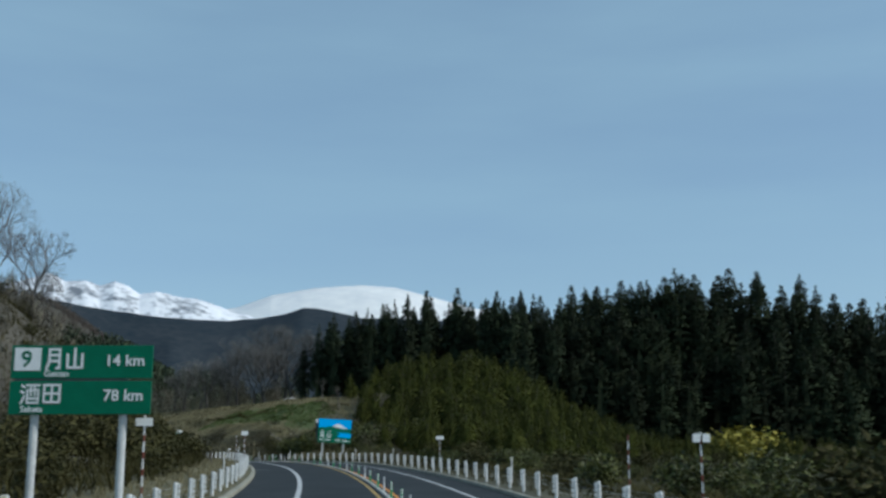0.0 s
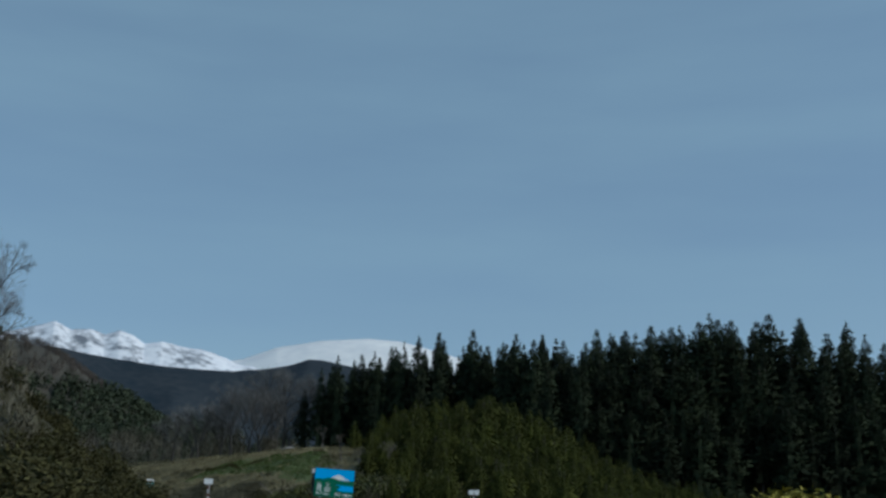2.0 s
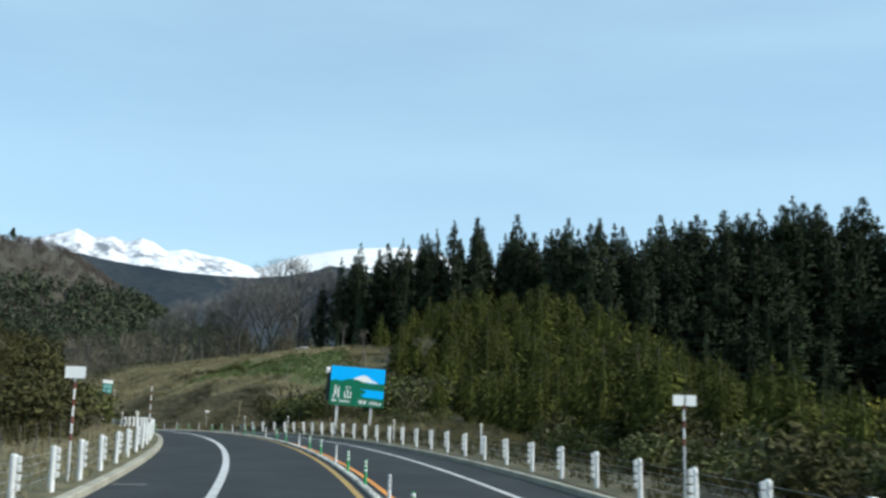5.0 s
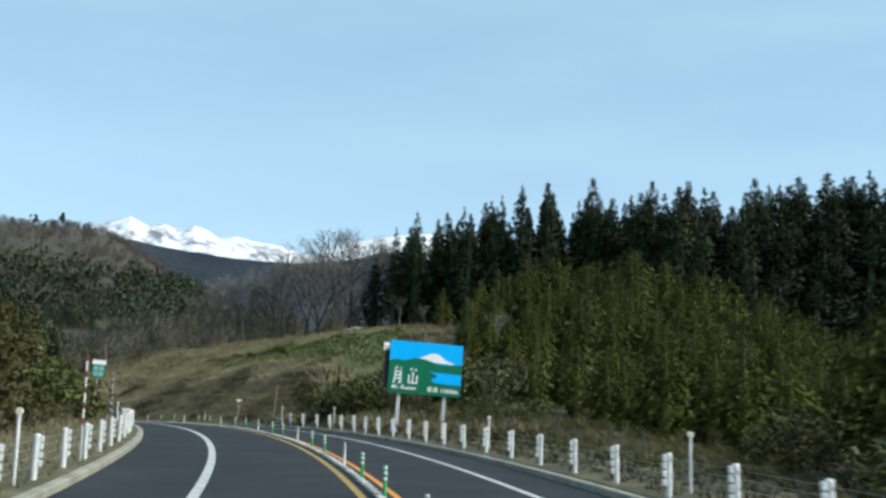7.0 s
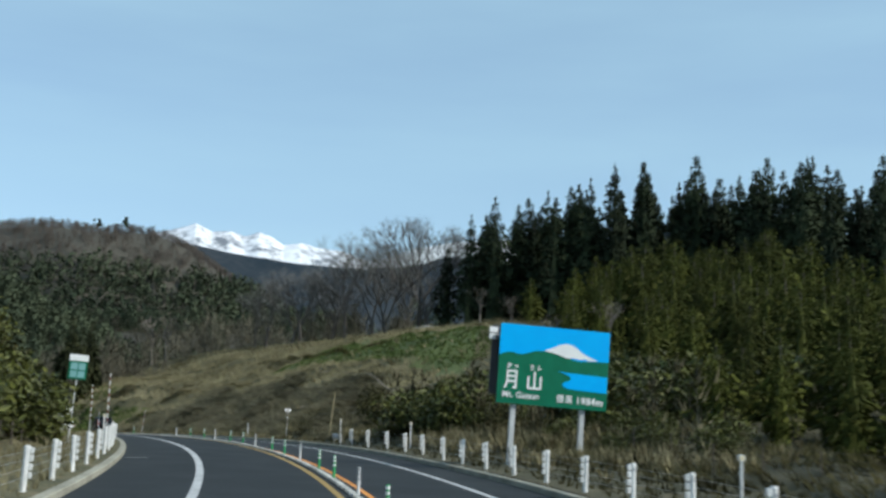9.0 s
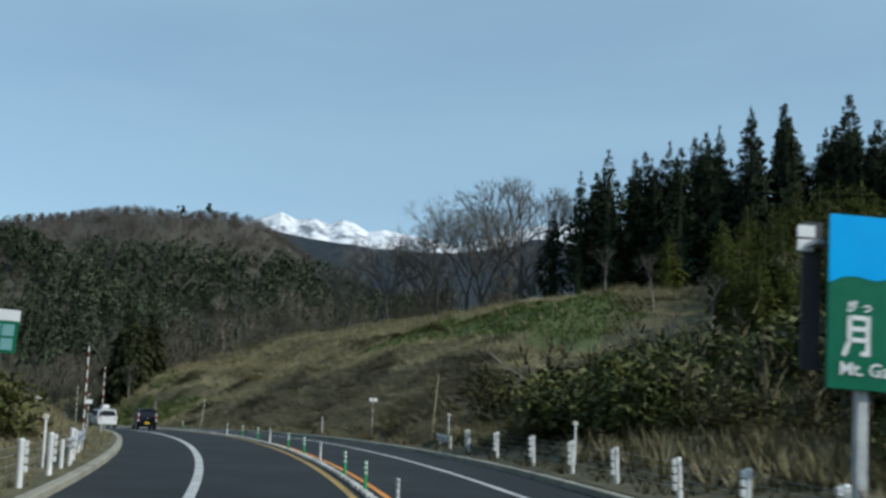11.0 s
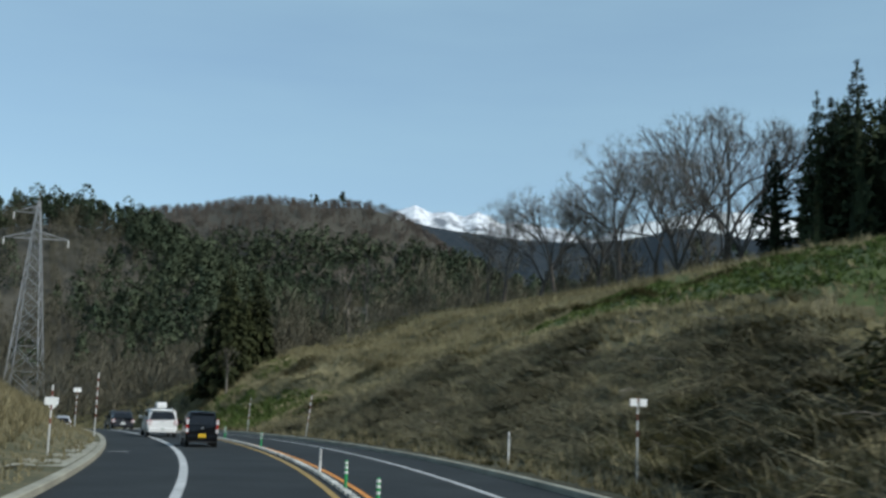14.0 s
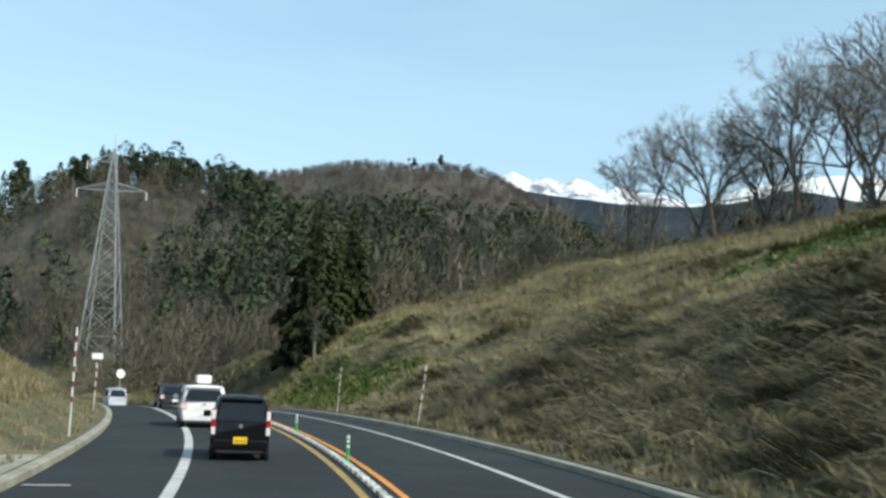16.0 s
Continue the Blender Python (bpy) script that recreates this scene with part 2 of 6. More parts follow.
def heading(s):
    s = np.asarray(s, float)
    c = np.clip(s, 0, 300)
    slope = np.polyval(np.polyder(np.array(H_POLY)), c)
    return np.radians(np.polyval(np.array(H_POLY), c) + (s - c) * slope)


def road_z(s):
    s = np.asarray(s, float)
    c = np.clip(s, 0, 260)
    return np.polyval(np.array(Z_POLY), c) + (s - c) * np.polyval(np.polyder(np.array(Z_POLY)), c) - crest_drop(s)


def crest_drop(s):
    """The road tips over a crest where it bends out of sight."""
    u = np.clip(np.asarray(s, float) - 262, 0, 50)
    return 0.0008 * u * u


_h = heading(S_ALL)
_x = np.concatenate(([0], np.cumsum(-np.sin((_h[1:] + _h[:-1]) / 2) * 0.5)))
_y = np.concatenate(([0], np.cumsum(np.cos((_h[1:] + _h[:-1]) / 2) * 0.5)))
_x -= np.interp(0, S_ALL, _x)
_y -= np.interp(0, S_ALL, _y)


def at(s, d):
    a = np.interp(s, S_ALL, _h)
    return np.interp(s, S_ALL, _x) + d * np.cos(a), np.interp(s, S_ALL, _y) + d * np.sin(a)


def line_of(x, y):
    """s and d of places, arrays allowed."""
    x, y = np.atleast_1d(np.asarray(x, float)), np.atleast_1d(np.asarray(y, float))
    s_out, d_out = np.empty(len(x)), np.empty(len(x))
    gx, gy, gs, gh = _x[::4], _y[::4], S_ALL[::4], _h[::4]
    for k in range(0, len(x), 4000):
        xx, yy = x[k:k + 4000, None], y[k:k + 4000, None]
        i = np.argmin((xx - gx) ** 2 + (yy - gy) ** 2, axis=1)
        dx, dy = xx[:, 0] - gx[i], yy[:, 0] - gy[i]
        ds = -np.sin(gh[i]) * dx + np.cos(gh[i]) * dy
        s_out[k:k + 4000] = gs[i] + np.clip(ds, -3, 3)
        d_out[k:k + 4000] = np.where(np.abs(ds) > 3, np.sign(np.cos(gh[i]) * dx + np.sin(gh[i]) * dy) * np.hypot(dx, dy), np.cos(gh[i]) * dx + np.sin(gh[i]) * dy)
    return s_out, d_out


D_KERB_L, D_WHITE_L, D_YELLOW, D_MID, D_ORANGE, D_WHITE_R, D_KERB_R = -4.87, -2.06, 1.38, 1.72, 2.14, 5.40, 7.35


def bank_up(s, d):
    """Height of the ground over the road beside it."""
    s, d = np.asarray(s, float), np.asarray(d, float)
    r = np.maximum(d - 9.0, 0)
    g = 0.025 + 0.045 * smooth_step(100, 130, s) + 0.22 * smooth_step(135, 172, s) + 0.07 * smooth_step(180, 222, s) + 0.07 * smooth_step(225, 250, s)
    g = g * (1 - 0.8 * smooth_step(302, 345, s))
    hummock = 0.42 * np.sin(s * 0.55 + d * 0.31) * np.sin(d * 0.62 - s * 0.21 + 1.0) + 0.22 * np.sin(s * 1.35 - d * 0.9) * np.sin(d * 1.5 + 0.5)
    right = g * (36 - np.log1p(np.exp((36 - r) / 3.0)) * 3.0) + 0.05 * np.maximum(r - 36, 0) + 0.15
    right = right + hummock * smooth_step(1.5, 5, r) * smooth_step(150, 185, s) * (1 - 0.6 * smooth_step(16, 26, r))
    right = right + 2.2 * smooth_step(9.5, 16, d) * (1 - smooth_step(20, 32, d)) * smooth_step(262, 288, s) * (1 - smooth_step(314, 336, s))
    l = np.maximum(-d - 6.0, 0)
    near = 0.10 * np.minimum(l, 14) - 0.12 * np.clip(l - 14, 0, 40)
    bank = 0.50 * np.minimum(l, 9) - 0.10 * np.clip(l - 14, 0, 60)
    w = smooth_step(196, 222, s) * (1 - smooth_step(262, 290, s))
    drop = -0.16 * np.minimum(l, 40)
    v = smooth_step(165, 200, s) * (1 - w)
    left = near * (1 - w) * (1 - v) + bank * w + drop * v + 0.12
    return np.where(d > 0, right, left)


def ground_z(x, y):
    x, y = np.atleast_1d(np.asarray(x, float)), np.atleast_1d(np.asarray(y, float))
    s, d = line_of(x, y)
    near = 1 - smooth_step(60, 190, np.hypot(x + 45, y - 235) - 90) * smooth_step(200, 330, y)
    z = road_z(np.clip(s, -100, 260)) + bank_up(s, np.clip(d, -140, 200)) * near - crest_drop(s) * (1 - smooth_step(10, 30, np.abs(d)))
    # wooded hill on the right
    low = 9.0 - 3.0 * smooth_step(20, 44, x) + 13.0 * np.exp(-(np.maximum(x - 4, 0) / 30) ** 2) * smooth_step(178, 243, y)
    crest = 27.5 + 6 * np.exp(-((x - 58) / 22) ** 2) - 5 * smooth_step(80, 112, x)
    up = smooth_step(246, 284, y)
    hill = low * (1 - up) + crest * up - 14 * smooth_step(320, 460, y)
    w = smooth_step(12, 48, d) * (1 - smooth_step(218, 255, s)) * smooth_step(95, 165, y)
    z = z * (1 - w) + hill * w
    # the crest sags beside the evergreen bushes
    z = z - 2.2 * np.exp(-((s - 211) / 15) ** 2) * smooth_step(19, 30, d) * (1 - smooth_step(42, 60, d))
    # the flat beside the road dips towards the wood
    z = z - 3.0 * smooth_step(15, 28, d) * smooth_step(5, 45, s) * (1 - smooth_step(128, 190, y)) * (1 - smooth_step(70, 110, d))
    # steep hill on the left
    q = ((x + 63) / 19) ** 2 + ((y - 142) / 30) ** 2
    z = z + 25 * np.exp(-q) * smooth_step(-8, -14, d)
    # hills beyond the valley
    hills = 58 * np.exp(-((x + 258) / 92) ** 2 - ((y - 478) / 80) ** 2)
    hills = np.maximum(hills, 46 * np.exp(-(np.maximum(np.abs(x + 190) - 60, 0) / 70) ** 2 - ((y - 620) / 110) ** 2))
    hills = np.maximum(hills, 171 * np.exp(-(np.maximum(np.abs(x + 465) - 66, 0) / np.where(x > -465, 195, 130)) ** 2 - ((y - 1035) / 190) ** 2))
    z = z + hills
    far = smooth_step(60, 420, np.hypot(x + 40, y - 250) - 120)
    wav = 4.0 * np.sin(x * 0.021 + 1.3) * np.cos(y * 0.017) + 2.5 * np.sin(x * 0.05 + y * 0.043)
    z = z + far * wav
    small = 0.18 * np.sin(x * 0.9 + 0.4 * y) * np.sin(y * 0.75 - 0.3 * x) + 0.3 * np.sin(x * 0.31 + 2) * np.sin(y * 0.27 + 1)
    z = z + small * smooth_step(9.5, 15, np.abs(d - 1.5))
    return z


# ---- ground, road, kerbs ----
def axis(lo, hi, a, b, step, grow=1.16):
    v = list(np.arange(a, b + 0.01, step))
    g, p = step, a
    while p > lo:
        g = min(g * grow, 13.0) if p > -900 else g * grow
        p -= g
        v.insert(0, p)
    g, p = step, b
    while p < hi:
        g = min(g * grow, 13.0) if p < 1250 else g * grow
        p += g
        v.append(p)
    return np.array(v)


def build_ground():
    xs, ys = axis(-5200, 5200, -150, 125, 1.6), axis(-900, 5200, -20, 330, 1.6)
    gx, gy = np.meshgrid(xs, ys)
    fx, fy = gx.ravel(), gy.ravel()
    s, d = line_of(fx, fy)
    z = ground_z(fx, fy) - 0.55 * smooth_step(-9.6, -8.2, d) * (1 - smooth_step(11.2, 12.8, d))
    nx, ny = len(xs), len(ys)
    i = (np.arange(ny - 1)[:, None] * nx + np.arange(nx - 1)[None, :]).ravel()
    faces = np.stack([i, i + 1, i + nx + 1, i + nx], 1)
    me = mesh_from("ground", np.stack([fx, fy, z], 1), faces.tolist(), M_GROUND, True)
    for m in (M_MEADOW, M_HILL, M_FLAT):
        me.materials.append(m)
    c = np.stack([fx, fy], 1)[faces].mean(1)
    cs, cd = line_of(c[:, 0], c[:, 1])
    wob = 4 * np.sin(c[:, 0] * 0.13) + 3 * np.sin(c[:, 1] * 0.17 + c[:, 0] * 0.05)
    idx = np.zeros(len(faces), dtype=np.int32)
    idx[(np.hypot(c[:, 0] + 40, c[:, 1] - 240) + 4 * wob > 150) & ((c[:, 1] > 60) | (np.abs(cd) > 60 + 3 * wob)) | ((cd < -24) & (c[:, 1] > 120))] = 2
    idx[(cs > 208) & (cs < 257) & (cd > 28 + 0.1 * wob) & (cd < 39 + 0.2 * wob) & (c[:, 0] > -75) & (c[:, 0] < -22)] = 1
    idx[(idx == 0) & (cs < 204 + wob) & (np.abs(cd) > 8)] = 3
    me.polygons.foreach_set("material_index", idx)
    return tagged(new("ground", me), "rough grassy ground rising into wooded hills", "ground", kind="structure")


def loft(name, s0, s1, step, profile, material, label, category, kind="structure", smooth=False, parent=None, rel=None):
    """A strip along the road; profile: (d, height over the road) pairs, or a function of s that gives them."""
    ss = np.arange(s0, s1 + step / 2, step)
    verts, faces = [], []
    for s in ss:
        pr = profile(s) if callable(profile) else profile
        for d, u in pr:
            x, y = at(s, d)
            verts.append((float(x), float(y), float(road_z(s)) + u))
    n = len(pr)
    for k in range(len(ss) - 1):
        for j in range(n - 1):
            a = k * n + j
            faces.append((a, a + 1, a + n + 1, a + n))
    ob = new(name, mesh_from(name, verts, faces, material, smooth))
    ob.parent = parent
    return tagged(ob, label, category, kind=kind) if category else ob


build_ground()
kerb_r = lambda s: D_KERB_R + 0.30 * float(smooth_step(150, 175, s))
loft("road", -130, 440, 2, lambda s: [(D_KERB_L - 0.05, -0.02), (-2, 0.02), (D_MID, 0.05), (5.4, 0.02), (kerb_r(s) + 0.05, -0.02)], M_ASPHALT, "dark grey asphalt road with one lane each way", "road")


def kerb(name, f, sgn):
    pr = lambda s: [(f(s), -0.1), (f(s), 0.13), (f(s) + sgn * 0.03, 0.15), (f(s) + sgn * 0.14, 0.15), (f(s) + sgn * 0.25, 0.155), (f(s) + sgn * 0.27, -0.1)]
    loft(name, -120, 400, 1, (lambda s: pr(s)) if sgn > 0 else (lambda s: pr(s)[::-1]), M_CONCRETE, "weathered pale concrete kerb along the road", "kerb")


kerb("kerb_left", lambda s: D_KERB_L, -1)
kerb("kerb_right", kerb_r, 1)


def verge(name, near, far, material):
    def pr(s):
        ds = np.linspace(near(s), far, 8)
        return [(float(d), float(bank_up(s, d)) + 0.03 + (0.06 * math.sin(s * 1.7 + d * 2) if 0 < k < 7 else 0) - (0.35 if k == 7 else 0)) for k, d in enumerate(ds)]
    return loft(name, -120, 400, 1, (pr if near(0) < far else (lambda s: pr(s)[::-1])), material, "dry grassy verge beside the kerb", "verge", smooth=True)


verge("verge_left", lambda s: D_KERB_L - 0.27, -10.4, M_VERGE)
verge("verge_right", lambda s: kerb_r(s) + 0.27, 13.4, M_VERGE_DARK)


def stripe(name, d, width, material, label, s0=-120, s1=400):
    crown = lambda v: float(np.interp(v, [D_KERB_L, -2, D_MID, 5.4, D_KERB_R], [-0.02, 0.02, 0.05, 0.02, -0.02]))
    return loft(name, s0, s1, 1, [(d - width / 2, crown(d - width / 2) + 0.006), (d + width / 2, crown(d + width / 2) + 0.006)], material, label, "road marking")


stripe("edge_line_left", D_WHITE_L, 0.24, M_WHITE_LINE, "worn white edge line on the asphalt")
stripe("edge_line_right", D_WHITE_R, 0.20, M_WHITE_LINE, "worn white edge line on the asphalt")
stripe("centre_line_yellow", D_YELLOW, 0.17, M_YELLOW_LINE, "worn dull yellow no-crossing line")
stripe("centre_line_orange", D_ORANGE, 0.15, M_ORANGE_LINE, "orange no-crossing line")

# far mountains
def range_mesh(name, ox, oy, az0, az1, dist, depth, top, material, label, seed, rough, base=0.0, steps=160, rows_n=14):
    """A mountain range: a strip of terrain seen from afar; top(u) is the crest's height for u in 0..1."""
    verts, faces = [], []
    for i in range(steps + 1):
        u = i / steps
        az = radians(az0 + (az1 - az0) * u)
        for j in range(rows_n + 1):
            v = j / rows_n
            r = dist - depth * (1 - v) if v <= 1 else dist
            x, y = ox - math.sin(az) * r, oy + math.cos(az) * r
            h = top(u) * (1 - (1 - v) ** 1.35)
            amp = rough * (1 - v * 0.8) * min(1, 4 * v)
            q = Vector((x * 0.0022 + seed, y * 0.0022, seed * 2.0))
            h += amp * (noise.fractal(q, 1.0, 2.1, 5) * 0.6 - abs(noise.noise(q * 2.3)) * 0.9 - abs(noise.noise(q * 6.1)) * 0.45)
            verts.append((x, y, base + h if j else base - 60))
    n = rows_n + 1
    for i in range(steps):
        for j in range(rows_n):
            a = i * n + j
            faces.append((a, a + n, a + n + 1, a + 1))
    k = len(verts)
    for i in range(steps + 1):
        az = radians(az0 + (az1 - az0) * i / steps)
        verts.append((ox - math.sin(az) * (dist + depth), oy + math.cos(az) * (dist + depth), base - 60))
    for i in range(steps):
        faces.append((i * n + rows_n, (i + 1) * n + rows_n, k + i + 1, k + i))
    return tagged(new(name, mesh_from(name, verts, faces, material, True)), label, "mountain", kind="structure")


def crest(az0, az1, azs, zs):
    return lambda u: float(np.interp(-(az0 + (az1 - az0) * u), [-a for a in azs], zs))


range_mesh("snow_range", 0, 0, 27, 7.5, 4300, 700, crest(27, 7.5, (27, 22, 20.6, 19.6, 18.65, 17.85, 16.95, 16.3, 15.6, 15.0, 14.4, 13.6, 12.8, 11.7, 10, 7.5), (706, 714, 730, 752, 776, 754, 757, 742, 758, 744, 718, 731, 718, 708, 662, 620)), M_SNOW, "sharp snow-covered mountain ridge far away", 3.0, 75, steps=300, rows_n=26)
range_mesh("snow_dome", 0, 0, 13, -8, 4700, 900, crest(13, -8, (13, 9.7, 8.0, 5.8, 3.5, 1.8, 0.0, -1.9, -5, -8), (685, 733, 787, 821, 836, 827, 789, 745, 690, 640)), M_SNOW_SOFT, "broad rounded snow-covered mountain far away", 9.0, 10)
range_mesh("dark_ridge", 0, 0, 34, -6, 1750, 500, crest(34, -6, (34, 24, 20.5, 18.2, 15.6, 13.1, 10, 8.6, 7.4, 6.4, 5, 3.5, -6), (235, 255, 283, 275, 265, 260, 258, 262, 271, 281, 276, 262, 252)), M_HAZY_RIDGE, "long dark wooded ridge, tinted with blue haze, below the snow", 5.0, 55, steps=220)


# ---- trees ----
def conifer_tris(rng, height, radius, whorls, per, crown_from, taper=0.85, droop=0.35, ragged=0.35, fine=1.0):
    """Drooping sprays round a trunk, each a row of small pointed leaflets."""
    ph = rng.random() * 6.0
    f = np.repeat((np.arange(whorls) + rng.random(whorls) * 0.8) / whorls, per)
    n = len(f)
    a = 2 * np.pi * (np.tile(np.arange(per), whorls) + rng.random(n)) / per
    h = height * (crown_from + (1 - crown_from) * f)
    rr = radius * ((1 - f) ** taper * (1 - 0.25 * np.exp(-f * 14)) + 0.03)
    rr = rr * (1 - ragged + 1.5 * ragged * rng.random(n)) * (1 + 0.28 * np.sin(3 * a + 11 * f + ph) * np.sin(17 * f + ph))
    rr = np.where(rng.random(n) < 0.08, rr * 1.3, rr)
    out = np.stack([np.cos(a), np.sin(a), np.zeros(n)], 1)
    side = np.stack([-np.sin(a), np.cos(a), np.zeros(n)], 1)
    root = np.stack([np.zeros(n), np.zeros(n), h + 0.25 * rr], 1)
    tip = out * rr[:, None] + np.stack([np.zeros(n), np.zeros(n), h - droop * rr + rng.normal(0, 0.1, n) * radius], 1)
    tris = []
    for k, t in enumerate((0.40, 0.52, 0.64, 0.76, 0.88, 1.0) if fine == 1.0 else (0.45, 0.64, 0.82, 1.0)):
        p = root * (1 - t) + tip * t
        sg = 1 if k % 2 else -1
        w = rr[:, None] * (0.11 + 0.05 * rng.random((n, 1))) * fine
        d = out * 0.30 + side * sg * (0.42 * (1.15 - t)) + np.array([0, 0, -0.10])
        e = p + d * rr[:, None] * (0.8 + 0.5 * rng.random((n, 1))) + rng.normal(0, 0.05, (n, 3)) * radius
        up = np.array([0, 0, 1.0]) * w * (0.5 + rng.random((n, 1)))
        tris.append(np.stack([p - side * w * sg - up * 0.6, p + side * w * sg * 0.6 + up, e], 1))
        tris.append(np.stack([p - out * w - up, p + out * w * 0.8 + up * 0.8, e + np.array([0, 0, -0.12]) * rr[:, None]], 1))
    top = np.array([0, 0, height])
    cap = []
    for k in range(5):
        q = k * 1.2566 + rng.random()
        cap.append((top, top + np.array([math.cos(q) * radius * 0.10, math.sin(q) * radius * 0.10, -height * 0.06]), top + np.array([math.cos(q + 1.3) * radius * 0.10, math.sin(q + 1.3) * radius * 0.10, -height * 0.065])))
    return np.concatenate(tris + [np.array(cap)])


def cedar_tris(rng, height, radius, crown_from, limbs=100, leaves=22):
    """A cedar's crown: rounded tufts of short sprays at the ends of its limbs, gaps between them."""
    f = np.sort(rng.random(limbs) ** 0.70)
    a = 2.4 * np.arange(limbs) + rng.normal(0, 0.5, limbs)
    h = height * (crown_from + (0.985 - crown_from) * f)
    shape = np.minimum(1.0, ((1 - f) / 0.62)) ** 0.85 * (0.82 + 0.18 * np.minimum(f / 0.15, 1)) + 0.05
    rr = radius * shape * (0.62 + 0.5 * rng.random(limbs)) * (1 + 0.22 * np.sin(9 * f + rng.random() * 6) * np.sin(2 * a))
    size = 0.34 * rr + 0.055 * radius
    c = np.stack([np.cos(a) * rr * 0.68, np.sin(a) * rr * 0.68, h - 0.18 * rr], 1)
    n = limbs * leaves
    c, size = np.repeat(c, leaves, axis=0), np.repeat(size, leaves)[:, None]
    v = rng.normal(0, 1, (n, 3))
    v /= np.linalg.norm(v, axis=1)[:, None]
    q = c + v * size * (0.35 + 0.65 * rng.random((n, 1))) * np.array([1.0, 1.0, 0.85])
    d = v * 0.8 + np.stack([np.cos(np.repeat(a, leaves)), np.sin(np.repeat(a, leaves)), np.full(n, 0.25)], 1) * 0.5 + rng.normal(0, 0.35, (n, 3))
    d /= np.linalg.norm(d, axis=1)[:, None]
    w = np.cross(d, rng.normal(0, 1, (n, 3)))
    w /= np.linalg.norm(w, axis=1)[:, None] + 1e-6
    ln = size * (0.55 + 0.45 * rng.random((n, 1)))
    tufts = np.stack([q - w * ln * 0.34, q + w * ln * 0.34, q + d * ln], 1)
    top = np.array([0, 0, height])
    cap = [(top, top + np.array([math.cos(k) * 0.16, math.sin(k) * 0.16, -1.5]), top + np.array([math.cos(k + 1.5) * 0.16, math.sin(k + 1.5) * 0.16, -1.4])) for k in (0.0, 1.5, 3.1, 4.6)]
    return np.concatenate([tufts, np.array(cap)])


def core_tris(height, radius, crown_from, n=7):
    out = []
    z0, z1 = height * crown_from, height * 0.90
    for k in range(n):
        a, b = 2 * math.pi * k / n, 2 * math.pi * (k + 1) / n
        p, q = (math.cos(a) * radius * 0.42, math.sin(a) * radius * 0.42, z0), (math.cos(b) * radius * 0.42, math.sin(b) * radius * 0.42, z0)
        out += [(p, q, (0, 0, z1)), (q, p, (0, 0, z0 - 0.2))]
    return np.array(out)


def make_conifer(name, seed, height, radius, whorls, per, crown_from, material, label, category, group, ragged=0.35, taper=0.85, droop=0.35, tufted=False, fine=1.0):
    rng = np.random.default_rng(seed)
    crown = cedar_tris(rng, height, radius, crown_from) if tufted else conifer_tris(rng, height, radius, whorls, per, crown_from, taper=taper, ragged=ragged, droop=droop, fine=fine)
    t = np.concatenate([crown, core_tris(height, radius, crown_from)])
    th = thing(name, pose(0, 0, -200), label, category, group)
    bm = bmesh.new()
    lean = rng.normal(0, 0.1, 2)
    tube(bm, (0, 0, -0.6), (lean[0], lean[1], height * 0.5), radius * 0.09, radius * 0.06, 7)
    tube(bm, (lean[0], lean[1], height * 0.5), (0, 0, height * 0.95), radius * 0.06, 0.03, 6)
    part("trunk", bm, M_BARK, th)
    mid = t.mean(axis=1)
    face = np.cross(t[:, 1] - t[:, 0], t[:, 2] - t[:, 0])
    face /= np.linalg.norm(face, axis=1)[:, None] + 1e-6
    away = mid * np.array([1.0, 1.0, 0.0]) / radius + np.array([0, 0, 0.35])
    face *= np.sign((face * away).sum(axis=1))[:, None]
    link("crown", tris_mesh("crown", t, material, away + 0.55 * face), th)
    return th


def branch_tris(rng, p, d, length, r, depth, out, spread, up):
    """Limbs as three-sided tapering prisms, dividing down to twigs."""
    n = 3 if depth > 1 else 2
    pts = [np.array(p, float)]
    dd = np.array(d, float)
    for k in range(n):
        dd = dd + rng.normal(0, 0.10, 3) + np.array([0, 0, up])
        dd /= np.linalg.norm(dd)
        pts.append(pts[-1] + dd * length / n)
    rs = [r * (1 - 0.45 * k / n) for k in range(n + 1)]
    if depth == 0:
        s = np.cross(dd, rng.normal(0, 1, 3))
        s /= np.linalg.norm(s) + 1e-6
        out.append((pts[0] - s * r, pts[0] + s * r, pts[-1]))
    else:
        for k in range(n):
            a, b = pts[k], pts[k + 1]
            u = np.cross(dd, [0.3, 0.5, 0.8])
            u /= np.linalg.norm(u)
            w = np.cross(dd, u)
            ra = [a + (u * math.cos(q) + w * math.sin(q)) * rs[k] for q in (0, 2.094, 4.189)]
            rb = [b + (u * math.cos(q) + w * math.sin(q)) * rs[k + 1] for q in (0, 2.094, 4.189)]
            for q in range(3):
                e = (q + 1) % 3
                out += [(ra[q], ra[e], rb[e]), (ra[q], rb[e], rb[q])]
        kids = 5 if depth > 1 else 4
        for k in range(kids):
            f = 0.35 + 0.65 * (k + rng.random() * 0.6) / kids
            i = min(int(f * n), n - 1)
            o = pts[i] + (pts[i + 1] - pts[i]) * (f * n - i)
            s = np.cross(dd, rng.normal(0, 1, 3))
            s /= np.linalg.norm(s) + 1e-6
            nd = dd * (1 - spread * 0.45) + s * spread
            branch_tris(rng, o, nd / np.linalg.norm(nd), length * (0.46 + 0.15 * rng.random()), r * (0.44 + 0.14 * rng.random()), depth - 1, out, spread, up)
    return out


